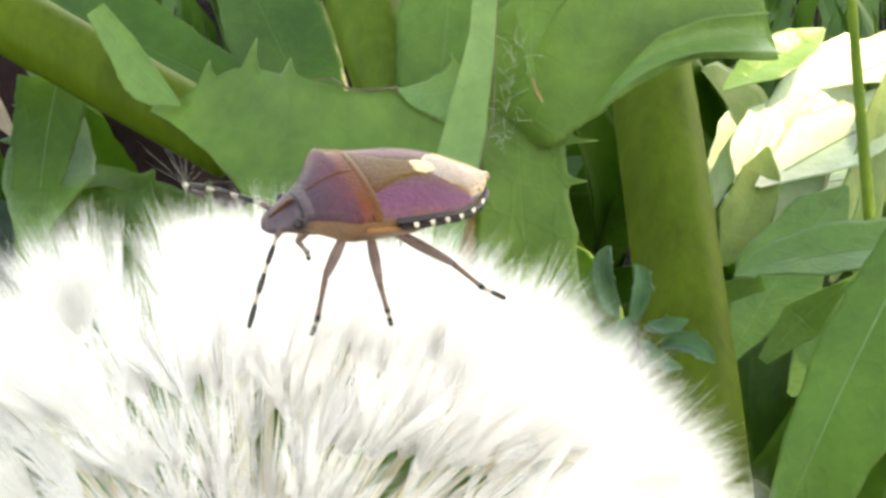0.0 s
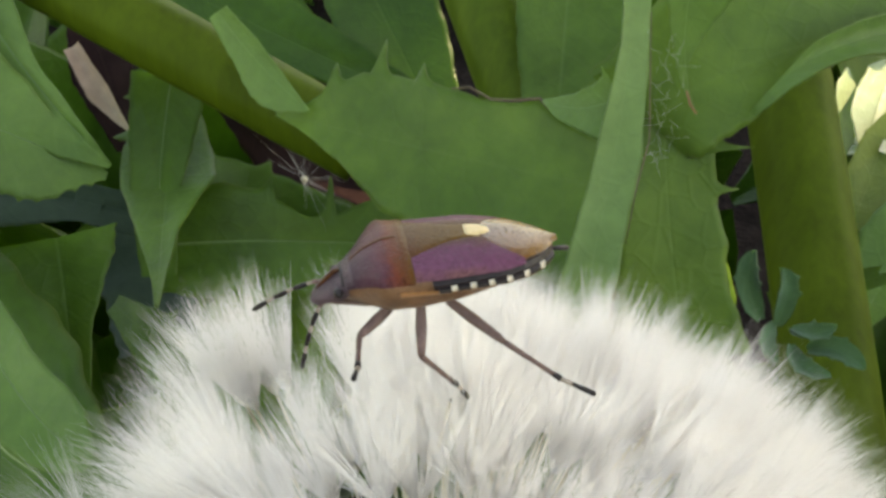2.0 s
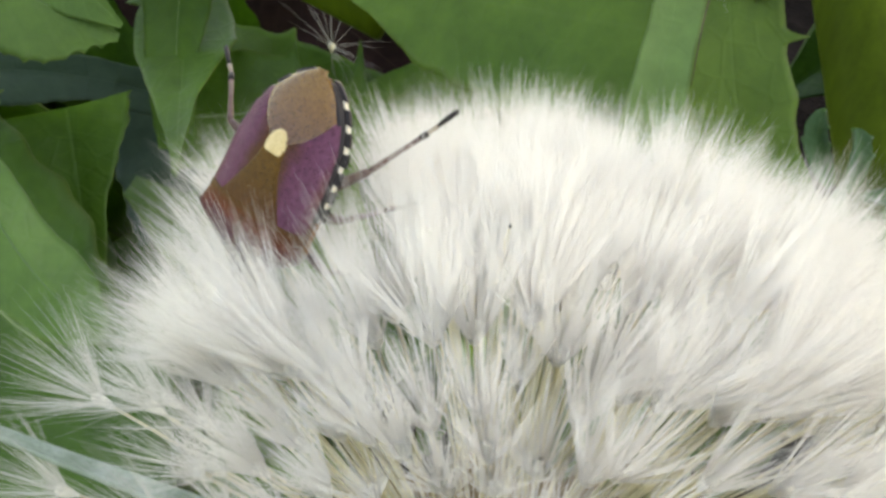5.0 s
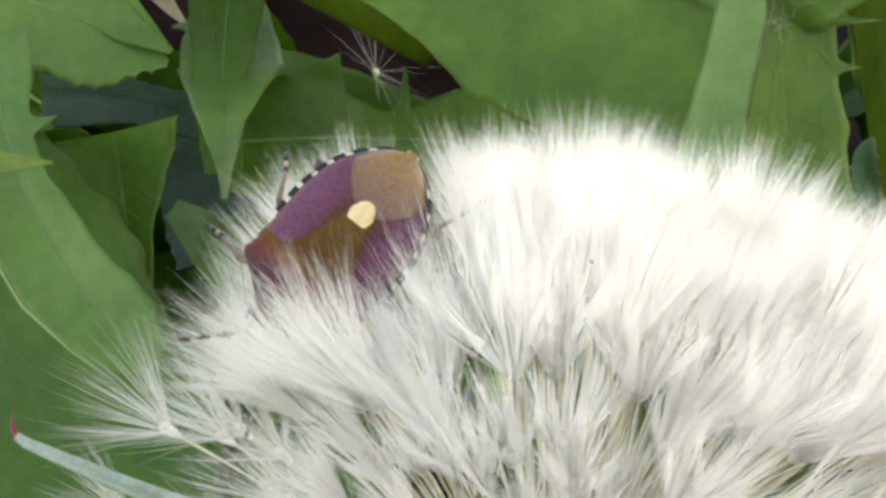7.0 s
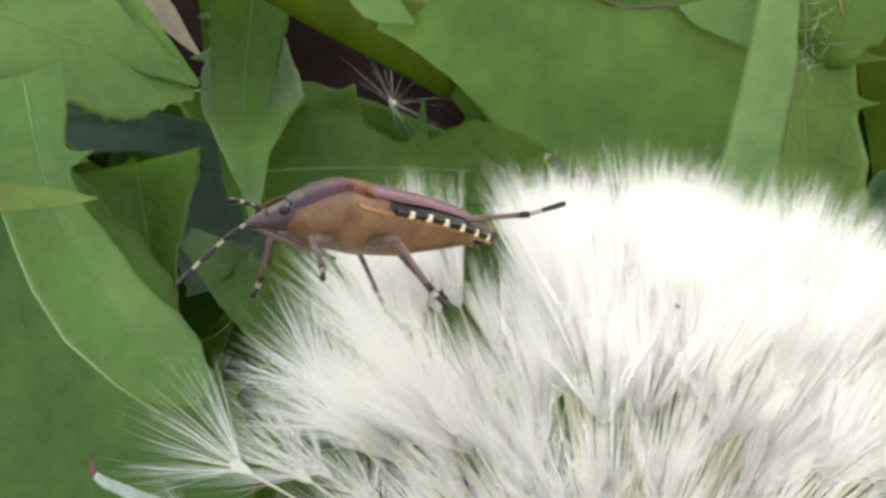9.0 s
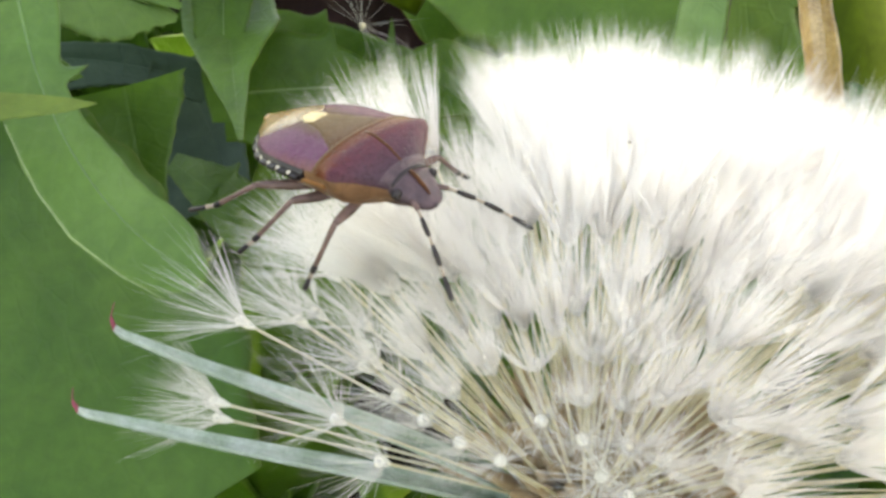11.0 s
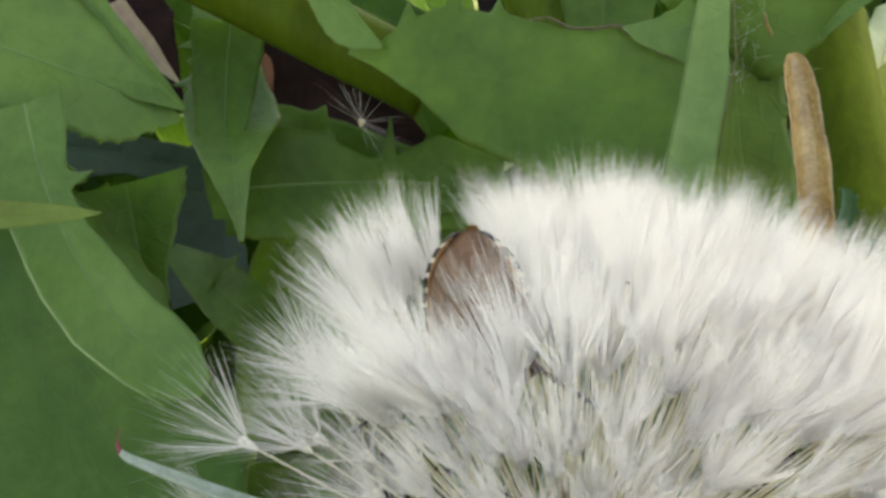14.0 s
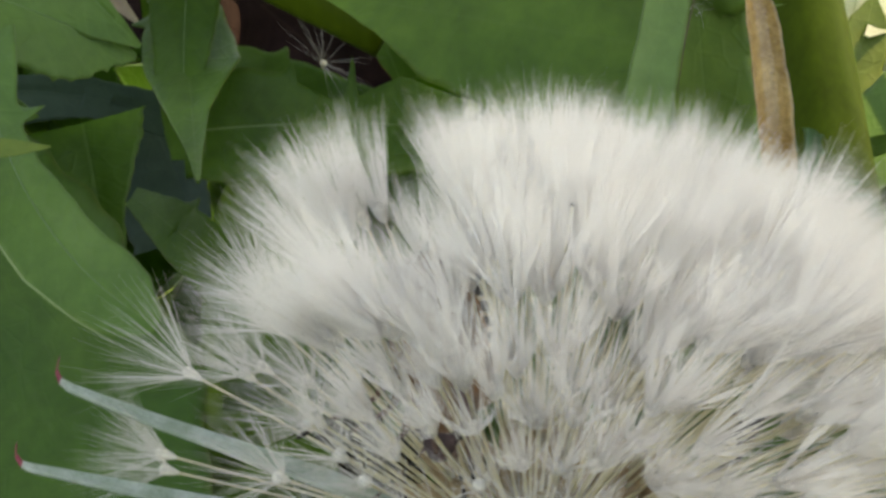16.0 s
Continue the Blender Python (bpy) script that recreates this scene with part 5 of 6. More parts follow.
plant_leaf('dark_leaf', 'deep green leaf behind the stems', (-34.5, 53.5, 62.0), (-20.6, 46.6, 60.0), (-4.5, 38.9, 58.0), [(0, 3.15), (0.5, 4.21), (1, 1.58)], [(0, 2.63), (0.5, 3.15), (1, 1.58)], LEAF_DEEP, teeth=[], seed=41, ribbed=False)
plant_leaf('dark_leaf', 'green leaf between the stems', (10.5, 52.0, 48.0), (9.5, 43.3, 48.0), (8.9, 34.4, 46.0), [(0, 6.17), (0.5, 5.22), (1, 2.85)], [(0, 4.27), (0.5, 4.27), (1, 2.85)], LEAF_MID, teeth=[], seed=42, ribbed=False)
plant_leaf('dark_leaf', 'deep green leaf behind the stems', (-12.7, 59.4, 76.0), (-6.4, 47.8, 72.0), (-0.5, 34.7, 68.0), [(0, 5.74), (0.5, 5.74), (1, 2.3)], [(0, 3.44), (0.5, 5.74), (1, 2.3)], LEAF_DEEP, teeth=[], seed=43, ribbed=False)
plant_leaf('dark_leaf', 'green leaf low behind the seed head', (-24.1, 31.2, 48.0), (-14.3, 26.7, 44.0), (-2.6, 23.0, 40.0), [(0, 2.31), (0.4, 3.23), (0.8, 2.77), (1, 0.92)], [(0, 2.31), (0.4, 2.77), (0.8, 2.77), (1, 0.92)], LEAF_MID, teeth=[(-1, 0.4, 0.92, 0.06)], seed=44, ribbed=False)
plant_leaf('dark_leaf', 'green leaf low in the shade', (-28.3, 19.7, 48.0), (-23.2, 16.2, 44.0), (-17.2, 10.4, 40.0), [(0, 0.87), (0.4, 2.61), (0.8, 2.61), (1, 0.87)], [(0, 0.87), (0.4, 2.17), (0.8, 2.61), (1, 0.87)], LEAF_MID, teeth=[(-1, 0.4, 0.87, 0.06)], seed=45, ribbed=False)
plant_leaf('leaf_stalk', 'upright green leaf stalk with a narrow blade', (-21.7, 37.6, 39.0), (-22.7, 30.4, 38.0), (-21.8, 22.0, 36.0), [(0, 3.05), (0.3, 2.62), (0.6, 1.74), (1, 1.31)], [(0, 3.05), (0.3, 2.62), (0.6, 2.18), (1, 1.31)], LEAF_MID, teeth=[], seed=46)
plant_leaf('broad_leaf', 'broad smooth pale green leaf', (-33.8, 41.8, 29.0), (-28.2, 33.7, 28.0), (-24.3, 29.9, 31.0), [(0.0, 2.46), (0.077, 2.43), (0.154, 2.14), (0.231, 1.69), (0.308, 1.25), (0.385, 1.0), (0.462, 1.0), (0.538, 0.98), (0.615, 0.89), (0.692, 0.76), (0.769, 0.62), (0.846, 0.48), (0.923, 0.29), (1.0, 0.14)], [(0.0, 4.92), (0.077, 4.66), (0.154, 4.45), (0.231, 4.26), (0.308, 4.08), (0.385, 3.79), (0.462, 3.49), (0.538, 3.25), (0.615, 3.03), (0.692, 2.76), (0.769, 2.17), (0.846, 1.48), (0.923, 0.82), (1.0, 0.28)], LEAF_PALE, teeth=[], seed=47)
# fills the dark hollow; its shade is painted in the leaf's colour
plant_leaf('dead_leaf', 'dark brown withered leaf, darkened further for shade in the hollow', (-24.9, 45.8, 76.0), (-17.3, 38.5, 80.0), (-6.9, 30.2, 78.0), [(0, 3.43), (0.5, 6.28), (1, 2.28)], [(0, 3.43), (0.5, 6.28), (1, 1.71)], LEAF_DEAD_DIMMED, teeth=[], seed=48, cup=0.5, wave=0.2)
plant_leaf('dead_leaf', 'pale straw-coloured withered leaf edge', (-33.2, 42.1, 52.0), (-30.4, 37.4, 52.0), (-27.6, 34.5, 50.0), [(0, 0.74), (0.5, 0.93), (1, 0.14)], [(0, 0.74), (0.5, 1.11), (1, 0.14)], LEAF_STRAW, teeth=[], seed=49, cup=0.8)
plant_leaf('dead_leaf', 'dark brown withered leaf, darkened further for shade', (-33.8, 46.2, 58.0), (-31.7, 41.0, 58.0), (-29.0, 33.4, 56.0), [(0, 1.55), (0.5, 3.09), (1, 1.03)], [(0, 1.55), (0.5, 3.09), (1, 1.03)], LEAF_DEAD_DIMMED, teeth=[], seed=50, cup=0.5, wave=0.2)

# no sun reaches this tip; its near-white colour paints the glint
plant_leaf('sunlit_leaf', 'small leaf tip painted near-white as a sun glint behind the gap', (0.4, 26.5, 56.0), (1.0, 27.6, 56.0), (2.1, 29.3, 56.0), [(0, 0.4), (0.4, 1.1), (0.8, 0.9), (1, 0.1)], [(0, 0.4), (0.4, 1.0), (0.8, 0.8), (1, 0.1)], LEAF_SUN_GLARE, teeth=[], seed=61, rows=40, cup=0.3, face=(0.5, 0.8, -0.3), ribbed=False)

def crease(name, label, points, mm, mat, under):
    """A thin torn edge, vein or margin along a leaf, tapering to both ends."""
    places = [spot(*p) for p in points]
    n = len(places)
    v, f = tube(places, [mm / 1000 * (0.35 + 0.65 * math.sin(math.pi * (i + 0.5) / n)) for i in range(n)], 7)
    return piece(name, mesh_of(name, v, f, mat), under, label)


crease("torn_edge", "brown dried torn edge", [(0.4, 34.4, 23.0), (1.6, 34.4, 22.3), (3.0, 33.5, 21.6), (4.3, 33.3, 20.9), (6.1, 33.4, 20.3), (7.0, 32.3, 19.6), (8.4, 31.3, 18.9), (9.7, 30.6, 18.2)], 0.11, TORN, BIG_LEAF)
crease("dark_vein", "thin brown vein beside the midrib", [(12.6, 38.0, 15.2), (12.5, 33.8, 14.8), (12.4, 30.1, 14.4), (11.6, 27.3, 14.0), (10.9, 23.9, 13.6)], 0.05, TORN, BIG_LEAF)
crease("brown_tip", "dried orange-brown tip", [(15.1, 33.5, 17.5), (15.4, 32.7, 18.0), (15.8, 32.2, 18.3)], 0.09, DRIED_TIP, BIG_LEAF)
crease("pale_margin", "thin pale margin", [(-34.2, 20.9, 20.0), (-33.0, 18.8, 18.6), (-31.6, 16.4, 17.3), (-29.3, 13.5, 15.9), (-26.1, 11.1, 14.6), (-23.4, 9.7, 13.2)], 0.065, MARGIN_PALE, MARGINED_LEAF)

# ---- low undergrowth ----
def undergrowth(name, label, mat, count, seed):
    """Many low leaves that cover the soil behind the plants."""
    rnd = random.Random(seed)
    verts, faces, uvs = [], [], []
    for i in range(count):
        x, y, z = rnd.uniform(-110, 110), 0, rnd.uniform(57, 185)
        p = spot(x, 0, z)
        low = Vector((p.x, p.y, rnd.uniform(0.0, 0.03)))
        q = low + Vector((rnd.uniform(-0.03, 0.03), rnd.uniform(-0.035, 0.02), rnd.uniform(0.02, 0.055)))
        back = lambda w: Vector(((w - HEAD).x * 1000, *((math.sin(TILT) * (w - HEAD).y + math.cos(TILT) * (w - HEAD).z) * 1000, (math.cos(TILT) * (w - HEAD).y - math.sin(TILT) * (w - HEAD).z) * 1000)))
        a, c = back(low), back(q)
        b = (a + c) / 2 + Vector((rnd.uniform(-6, 6), rnd.uniform(2, 9), rnd.uniform(-6, 6)))
        w = rnd.uniform(5, 10)
        side = [(0, 1.0), (0.3, w * 0.8), (0.6, w), (0.85, w * 0.6), (1, 0.2)]
        me = blade_mesh("leaf", a, b, c, side, side, mat, face=(rnd.gauss(0, 0.4), rnd.uniform(0.1, 0.9), -1), cup=0.2, rows=22, seed=i,
                        teeth=[(1, 0.5, 1.5, 0.1), (-1, 0.6, 1.5, 0.1)])
        at = len(verts)
        verts += [v.co.copy() for v in me.vertices]
        faces += [tuple(at + k for k in p.vertices) for p in me.polygons]
        per = {}
        for loop in me.loops:
            per[loop.vertex_index] = tuple(me.uv_layers[0].data[loop.index].uv)
        uvs += [per.get(k, (0, 0)) for k in range(len(me.vertices))]
        bpy.data.meshes.remove(me)
    tagged(new(name, mesh_of(name, verts, faces, mat, uvs=uvs)), label, "undergrowth", kind="stuff")


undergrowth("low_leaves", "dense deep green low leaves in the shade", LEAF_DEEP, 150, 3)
undergrowth("low_leaves", "dense green low leaves in the shade", LEAF_MID, 90, 4)


def grass():
    """Short grass all round, past the plants."""
    rnd = random.Random(21)
    verts, faces = [], []
    for i in range(16000):
        r, a = 0.22 + 2.6 * rnd.random() ** 1.5, rnd.uniform(0, 2 * math.pi)
        p = Vector((r * math.cos(a), 0.05 + r * math.sin(a), -0.005))
        h, d = rnd.uniform(0.02, 0.07), Vector((rnd.gauss(0, 1), rnd.gauss(0, 1), 0)).normalized()
        if p.y < 0.05 and abs(p.x) < 0.2:
            h *= 0.5
        w = Vector((-d.y, d.x, 0)) * rnd.uniform(0.0012, 0.003)
        at = len(verts)
        verts += [p - w, p + w, p + Vector((0, 0, h * 0.6)) + d * h * 0.15 + w * 0.8, p + Vector((0, 0, h * 0.6)) + d * h * 0.15 - w * 0.8, p + Vector((0, 0, h)) + d * h * 0.5]
        faces += [(at, at + 1, at + 2, at + 3), (at + 3, at + 2, at + 4)]
    tagged(new("grass", mesh_of("grass", verts, faces, GRASS)), "short green grass round the plants", "grass", kind="stuff")


GRASS = plain_material("grass", (0.04, 0.11, 0.015), (0.09, 0.19, 0.03), 0.5, 40, share=0.25)
grass()


LOOSE_AT, WEB_A, WEB_B = (-11.7, 29.8, 43.0), (14.3, 37.6, 16.0), (12.8, 28.3, 16.0)


def loose_seed():
    """A single parachute that has drifted on to a leaf behind, and bits of web by the midrib."""
    ob = thing("loose_seed", "drifted dandelion parachute caught on a green leaf", "seed")
    ob.matrix_basis = Matrix.Translation(spot(*LOOSE_AT)) @ way(0.15, 0.35, -1).to_track_quat("Z", "Y").to_matrix().to_4x4()
    tagged(piece("pappus", hair_tuft("pappus", 22, 30, 74, 5.4, 301, 0.15, 0.010, 0.2), ob, "thin white hairs"), kind="stuff")
    v, f = tube([(0, 0, -0.004), (0, 0, -0.0002), (0, 0, 0.0002)], [0.00006, 0.0001, 0.0003], 8)
    piece("beak", mesh_of("beak", v, f, BEAK), ob)


loose_seed()


def web_threads():
    rnd = random.Random(33)
    verts, faces = [], []
    for i in range(46):
        t = rnd.random()
        p = spot(*WEB_A).lerp(spot(*WEB_B), t) + Vector((rnd.gauss(0, 0.0006), rnd.gauss(0, 0.0003), rnd.gauss(0, 0.0008)))
        d = Vector((rnd.gauss(0, 1), rnd.gauss(0, 0.3), rnd.gauss(0, 1))).normalized() * rnd.uniform(0.0002, 0.0008)
        v, f = tube(bezier(p - d, p + Vector((rnd.gauss(0, 0.0003), 0, rnd.gauss(0, 0.0003))), p + d, 4), [0.000006] * 4, 4)
        at = len(verts)
        verts += v
        faces += [tuple(at + k for k in q) for q in f]
    tagged(new("web_threads", mesh_of("web_threads", verts, faces, HAIR)), "loose white fluff caught beside the midrib", "fluff", kind="stuff")


web_threads()


# ---- the tree that shades the plants ----
def shade_tree():
    """A small tree towards the sun; its crown keeps the sun off all but a few spots, and a breath of wind tips it."""
    rnd = random.Random(9)
    side = TO_SUN.cross(Vector((0, 0, 1))).normalized()
    high = side.cross(TO_SUN).normalized()
    middle = HEAD + TO_SUN * 2.2
    foot = middle + TO_SUN * 0.25 + Vector((0.35, 0.3, 0))
    foot.z = -0.02
    tree = thing("shade_tree", "leafy green tree that casts dappled shade", "tree")
    tree.location = foot
    lean = Matrix.Rotation(TREE_LEAN, 4, "Y")
    holes = [(spot(*s) - HEAD + middle - foot, r) for s, r in SUN_FIRST] + [(lean.inverted() @ (spot(*s) - HEAD + middle - foot), r) for s, r in SUN_LATER]
    verts, faces = [], []
    for i in range(46000):
        a, b, c = rnd.uniform(-0.9, 0.9), rnd.uniform(-0.9, 0.9), rnd.uniform(-0.25, 0.25)
        if a * a + b * b > 0.8 + 0.1 * math.sin(7 * math.atan2(b, a)):
            continue
        p = middle + side * a + high * b + TO_SUN * c - foot
        if any(math.hypot((p - h).dot(side), (p - h).dot(high)) < r / 1000 + 0.026 for h, r in holes):
            continue
        d = Vector((rnd.gauss(0, 1), rnd.gauss(0, 1), rnd.gauss(0, 0.5) - 0.3)).normalized()
        w = d.cross(TO_SUN + Vector((rnd.gauss(0, 0.5), rnd.gauss(0, 0.5), rnd.gauss(0, 0.5)))).normalized()
        n = d.cross(w)
        ln, wd = 0.062, 0.028
        at = len(verts)
        verts += [p - d * ln * 0.5, p - d * ln * 0.1 + w * wd, p + d * ln * 0.5, p - d * ln * 0.1 - w * wd, p - d * 0.1 * ln - n * 0.004]
        faces += [(at, at + 1, at + 4), (at + 1, at + 2, at + 4), (at + 2, at + 3, at + 4), (at + 3, at, at + 4)]
    tagged(piece("crown", mesh_of("crown", verts, faces, TREE_LEAF, smooth=False), tree, "green leafy crown"), kind="stuff")
    top = middle - foot + Vector((0.1, 0.1, 0.2))
    bole = Vector((0, 0, 1.0))
    v, f = tube(bezier((0, 0, 0), bole, top, 14), spread(0.06, 0.012, 14), 12)
    piece("trunk", mesh_of("trunk", v, f, BARK), tree, "grey brown bark")
    for k in range(7):
        tip = middle - foot + side * rnd.uniform(0.25, 0.7) * (-1) ** k + high * rnd.uniform(-0.7, 0.7) + TO_SUN * 0.2
        start = bole.lerp(top, 0.2 + 0.1 * k)
        v, f = tube(bezier(start, start.lerp(tip, 0.5) + Vector((0, 0, 0.12)), tip, 8), spread(0.02, 0.004, 8), 8)
        piece("limb", mesh_of("limb", v, f, BARK), tree)
    return tree


BARK = plain_material("bark", (0.06, 0.045, 0.035), (0.16, 0.13, 0.10), 0.9, 60, 1.0, 0.004)
TREE_LEAF = plain_material("tree_leaf", (0.04, 0.09, 0.02), (0.08, 0.16, 0.04), 0.5, 60, share=0.12)
TREE_LEAN = radians(-0.9)
SUN_FIRST = [((50.0, 42.0, 76.0), 28), ((46.0, 50.0, 78.0), 9), ((56.0, 38.0, 74.0), 10)]
SUN_LATER = [((44.0, 36.0, 76.0), 26), ((50.0, 42.0, 76.0), 28)]
SHADE_TREE = shade_tree()


def motions():
    walk(BUG, [
        (0, pose(0.00624, -0.00048, 0.11080, -7.7, 0.0, -154.9)),
        (0.5, pose(0.00564, -0.00061, 0.11052, -11.8, -11.0, -158.6)),
        (1, pose(0.00327, -0.00005, 0.11067, -6.0, -10.8, -163.6)),
        (1.5, pose(0.00122, 0.00110, 0.11076, -3.5, -2.1, -164.9)),
        (2, pose(0.00013, 0.00141, 0.11112, 6.1, 7.8, -169.7)),
        (2.5, pose(-0.00085, 0.00161, 0.11173, 14.1, 18.0, 176.5)),
        (3, pose(-0.00391, 0.00292, 0.10902, 16.9, 44.8, -143.6)),
        (3.5, pose(-0.00612, 0.00394, 0.10633, 46.2, 59.6, -108.4)),
        (3.7, pose(-0.00548, 0.00332, 0.10684, 46.8, 55.5, -105.0)),
        (5.8, pose(-0.00936, 0.00510, 0.10259, -45.2, 59.7, -164.9)),
        (6, pose(-0.00936, 0.00510, 0.10259, -45.2, 59.7, -164.9)),
        (6.5, pose(-0.00881, 0.00410, 0.10312, -21.0, 63.5, -127.7)),
        (7, pose(-0.00894, 0.00329, 0.10315, -39.6, 35.6, -140.4)),
        (7.5, pose(-0.00988, 0.00310, 0.10397, -34.5, 14.4, -147.4)),
        (8, pose(-0.00892, 0.00213, 0.10610, -2.4, -16.8, -159.8)),
        (8.5, pose(-0.00927, 0.00245, 0.10688, 30.0, -24.2, -164.3)),
        (9, pose(-0.01053, 0.00338, 0.10677, 36.0, -15.6, -164.1)),
        (9.5, pose(-0.00763, 0.00241, 0.10618, -17.7, -17.2, -95.9)),
        (10, pose(-0.00660, -0.00091, 0.10536, -12.1, -2.4, -100.4)),
        (10.2, pose(-0.00889, -0.00305, 0.10445, 4.3, 23.7, -116.5)),
        (10.7, pose(-0.01000, -0.00250, 0.10560, 2.0, 8.0, -75.0)),
        (11.2, pose(-0.01160, -0.00150, 0.10660, 0.0, -8.0, -30.0)),
        (11.7, pose(-0.01260, -0.00050, 0.10700, -12.0, -8.0, 15.0)),
        (12.3, pose(-0.01327, -0.00022, 0.10711, -26.526, -5.399, 60.174)),
        (12.5, pose(-0.01221, 0.00227, 0.10519, -2.238, 14.425, 47.822)),
        (13, pose(-0.00769, 0.00314, 0.10533, 8.537, 23.389, 42.466)),
        (13.5, pose(-0.00760, 0.00344, 0.10491, 23.715, 36.096, 51.631)),
        (13.75, pose(-0.00610, 0.00250, 0.10362, -24.979, 54.584, 2.187)),
        (14, pose(-0.00533, 0.00337, 0.10019, -151.394, 62.336, -85.289)),
        (14.5, pose(-0.00566, 0.00295, 0.09991, -153.291, 60.510, -89.142)),
        (15, pose(-0.00625, 0.00258, 0.09989, -151.977, 58.254, -89.249)),
        (15.5, pose(-0.00606, 0.00179, 0.09821, -149.819, 60.139, -87.878)),
        (16, pose(-0.00479, 0.00066, 0.09665, -149.671, 62.031, -88.520)),
    ])
    base = SHADE_TREE.location.copy()
    walk(SHADE_TREE, [(t, Matrix.Translation(base) @ Matrix.Rotation(TREE_LEAN * k, 4, "Y")) for t, k in ((0, 0.0), (8.8, 0.0), (9.1, 0.05), (9.45, 0.95), (9.8, 1.0), (16.0, 1.0))])
    # the stand-in strip slides out when that spot should turn sunlit
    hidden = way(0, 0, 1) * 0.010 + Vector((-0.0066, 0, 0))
    walk(SUNLIT_STRIP, [(t, Matrix.Translation(hidden * k)) for t, k in ((0, 1.0), (8.9, 1.0), (9.1, 0.96), (9.4, 0.04), (9.7, 0.0), (16.0, 0.0))])
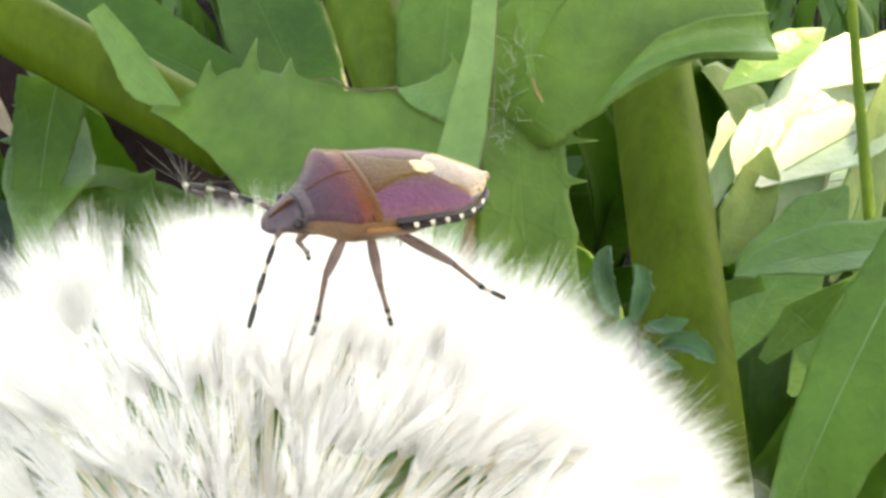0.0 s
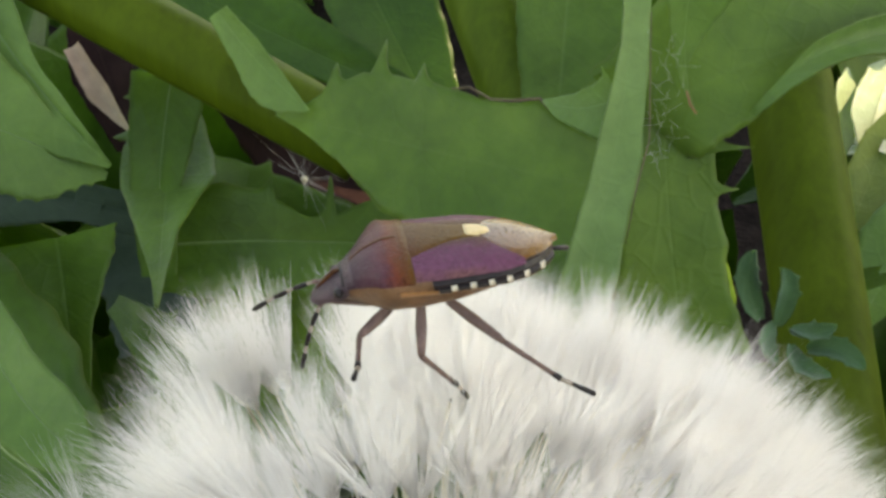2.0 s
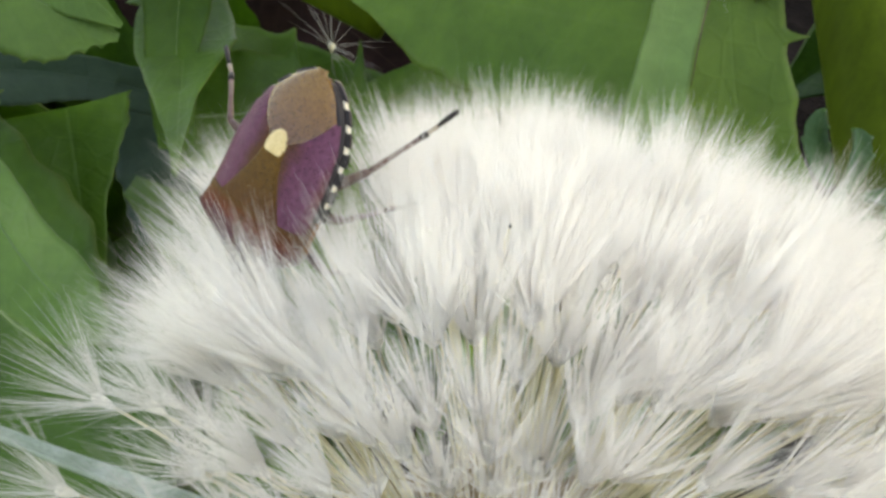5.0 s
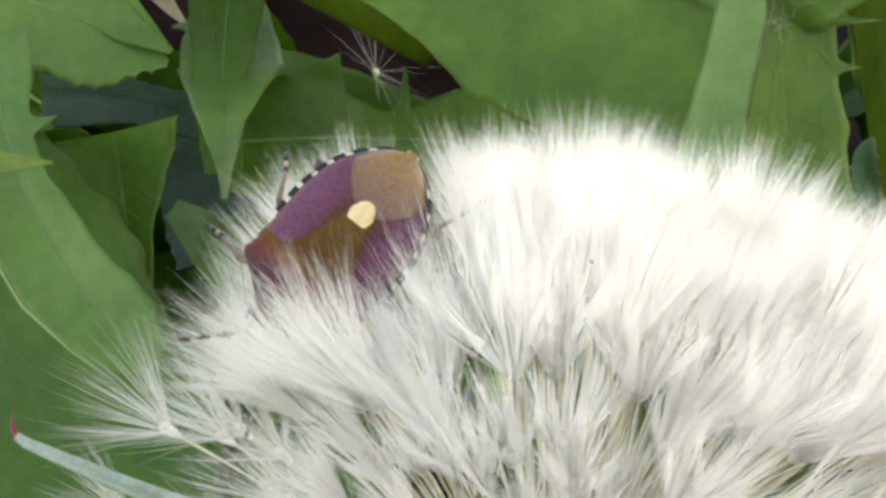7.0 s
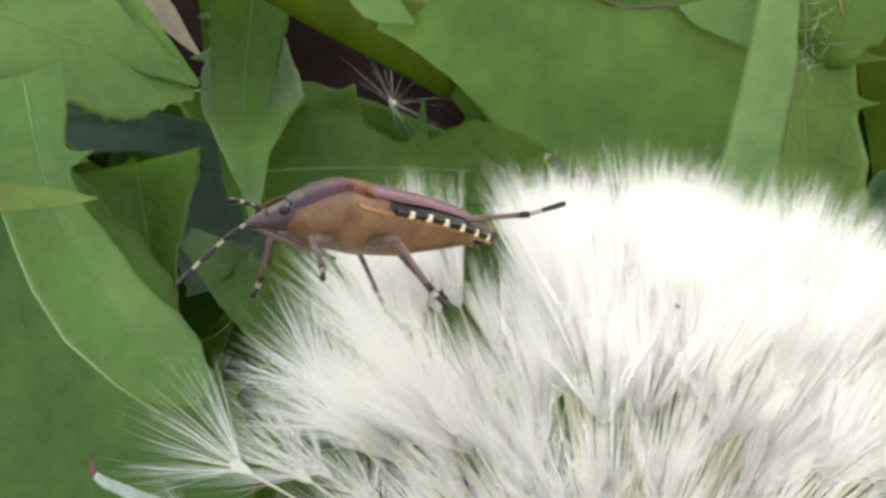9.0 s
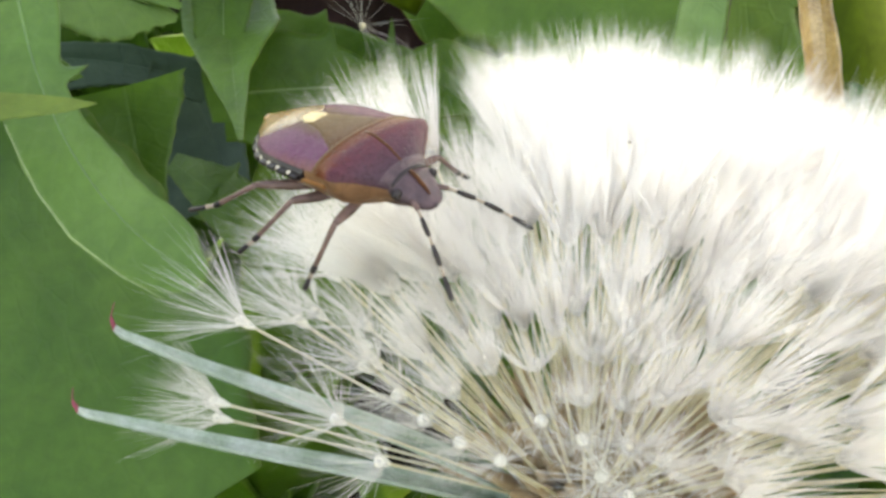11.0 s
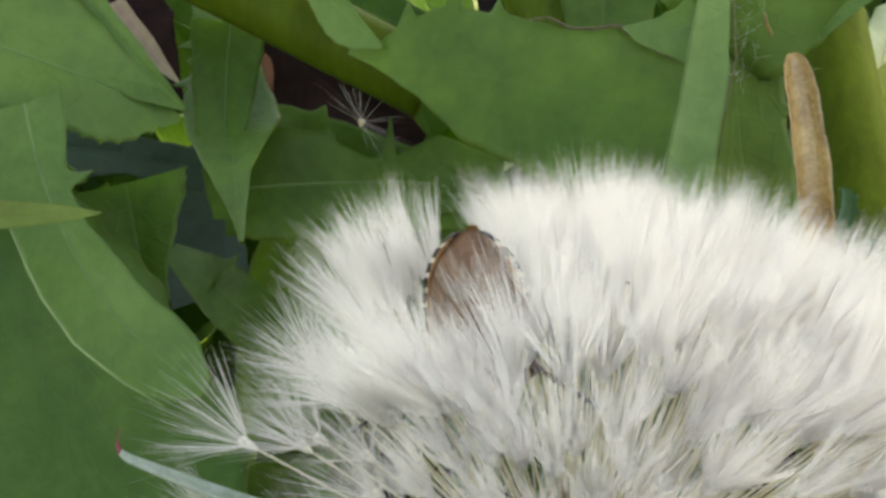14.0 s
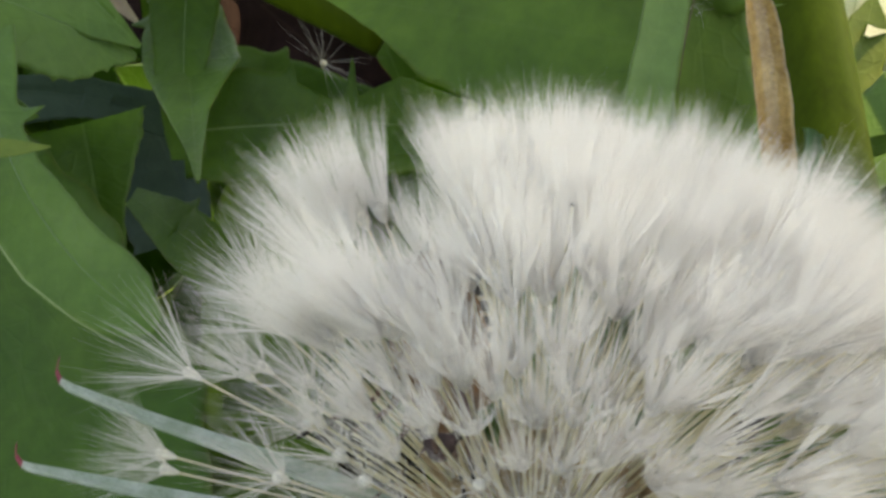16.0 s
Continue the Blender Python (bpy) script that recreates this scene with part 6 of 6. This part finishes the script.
    # where a foot is planted: seconds, the leg's turn about its hip and the shin's about the knee
    steps = {
        "front_l": [(0, -41, -6, -29, 7, -7, -7), (0.5, -27, 2, -3, -17, 0, 3), (1, -12, 0, -30, -24, 6, 6), (1.5, -30, -10, -57, 10, -5, -7), (2, -15, 33, -55, 36, 21, 25), (2.5, -13, 18, -10, 8, 14, 12), (3, -14, 37, -55, 29, 27, 32), (3.5, 4, 27, -43, 11, 22, 20), (8, 1, 38, -94, 12, 26, 25), (8.5, -16, 24, -94, 10, 26, 24), (9, -3, 12, -32, 16, 7, 5), (9.5, 7, -18, -27, -58, -4, 6), (10, -40, 5, -58, 2, 13, 11), (10.2, -1, -12, -15, -21, -9, -2)],
        "middle_l": [(0, -30, -16, -24, -22, -6, 10), (0.5, -39, -4, 3, -1, 9, 7), (1, -36, -5, 20, 1, 4, 2), (1.5, 7, 8, -41, -44, -12, 21), (2, -47, -20, -26, -12, 4, 10), (2.5, -45, -2, -16, 33, 29, 10), (3, -27, 5, -56, 15, 24, 13), (3.5, -25, 6, -55, 27, 28, 11), (8, -11, 17, 37, 33, 30, 11), (9.5, 24, 30, 2, 20, 25, 11), (10, -38, -6, -11, 10, 14, 5), (10.2, -29, -17, -35, -10, -2, 6)],
        "hind_l": [(0, -15, -8, -9, -15, -7, 19), (0.5, -13, -4, 5, -5, 4, 12), (1, -12, -7, 8, 17, 30, -8), (1.5, -13, -5, -8, 4, 13, 5), (2, -32, -24, 8, 21, 29, -6), (2.5, -11, -12, -21, 5, 8, -3), (3, -23, -30, -53, -2, 10, 11), (3.5, -7, -9, -43, 2, 2, -2), (6, -20, -25, 37, -10, -24, 0), (6.5, -7, -24, 23, -10, -31, -2), (7, 3, -6, 17, 3, -4, -7), (7.5, -1, 2, 4, -12, -8, 13), (8.5, -13, 11, 17, -13, 9, 31), (9, 17, 8, 24, 21, 13, -17), (10, 0, 28, -26, -28, -7, 36), (10.2, -26, -15, 23, 1, 9, 6), (14.5, 13, 1, 64, -21, -15, 22), (15, 27, -8, 63, -18, -2, 37)],
        "front_r": [(0, 53, 6, 66, -7, 20, -17), (0.5, 77, 16, 54, -27, 21, -23), (9, -5, 8, 52, 17, 9, -8), (9.5, 34, -17, 42, 0, -13, 10), (10, 59, 35, 111, -90, 22, 39), (12.5, -18, 1, -22, -3, 8, -7), (13, 22, 43, -21, -56, 14, -17)],
        "hind_r": [(3, 29, -34, -70, -5, -31, 23), (6, 32, 35, 15, -11, 42, -74), (7, -11, -9, -3, 37, -45, -24), (7.5, -14, 0, 12, 41, -44, -29), (10, 7, 3, 11, 4, 4, -11), (12.5, 37, -29, -73, -20, -39, 75), (13, 28, -28, -79, -21, -24, 37), (13.5, 32, -22, -86, -15, -29, 52), (14.5, -5, -15, -60, 4, -23, 7), (15, 0, -9, -51, 4, -12, 3), (16, -58, -39, -37, -38, 27, 39)],
        "middle_r": [(9.5, 28, 0, 9, 9, 8, -11), (10, 20, -5, 7, 21, -3, -11), (12.5, 0, -35, -50, -45, 2, 43), (13, -9, -39, -33, -54, 9, 49), (13.5, -5, -30, -48, -47, 9, 37)],
        "antenna_l": [(0, -1, 16, 9), (0.5, -6, 5, -4), (2, -39, 19, -32), (2.5, -22, -6, -31), (8, -6, -19, -26), (8.5, 20, -25, 9), (9, 25, -25, 20), (10, 12, -24, -6), (12.5, 15, -35, -23)],
        "antenna_r": [(0, -21, -18, -20), (7.5, -30, -13, -43), (10, -2, 9, -8)],
    }
    # elsewhere a tripod gait: each leg swings about its hip, three against three
    for name, limb in JOINTED.items():
        at = limb.location.copy()
        side = 1 if name.endswith("_l") else -1
        phase = {"front_l": 0, "middle_r": 0, "hind_l": 0}.get(name, math.pi)
        known = {row[0]: row[1:] for row in steps.get(name, [])}
        rows, bends = [], []
        for t in sorted({i * 0.25 for i in range(65)} | set(known)):
            shin = Matrix()
            if t in known:
                turn = pose(0, 0, 0, *known[t][:3])
                if len(known[t]) > 3:
                    shin = pose(0, 0, 0, *known[t][3:])
            elif any(abs(t - k) < 0.3 for k in known):
                continue
            elif name.startswith("antenna"):
                turn = pose(0, 0, 0, 0, 10 * math.sin(3.1 * t + side), side * 12 * math.sin(2.3 * t + 2 * side))
            else:
                s = math.sin(2 * math.pi * t / 1.1 + phase)
                tuck = float(np.interp(t, (4.5, 5.5, 7.6, 8.0), (0, 70, 70, 0))) if name == "hind_r" else 0.0
                tuck += float(np.interp(t, (11, 12.0, 13.4, 14.0), (0, 60, 60, 0))) if name == "hind_l" else 0.0
                fold = -tuck - min(1.0, max(0.0, (t - 13.4) / 0.6)) * {"h": 95, "m": 80, "f": 60}[name[0]]
                turn = pose(0, 0, 0, side * 4 * math.cos(2 * math.pi * t / 1.1 + phase), 0, side * (8 * s + fold))
            rows.append((t, Matrix.Translation(at) @ turn))
            bends.append((t, shin))
        walk(limb, rows)
        for low in SHINS.get(name, []):
            knee = Matrix.Translation(low.location)
            walk(low, [(t, knee @ m) for t, m in bends])


motions()
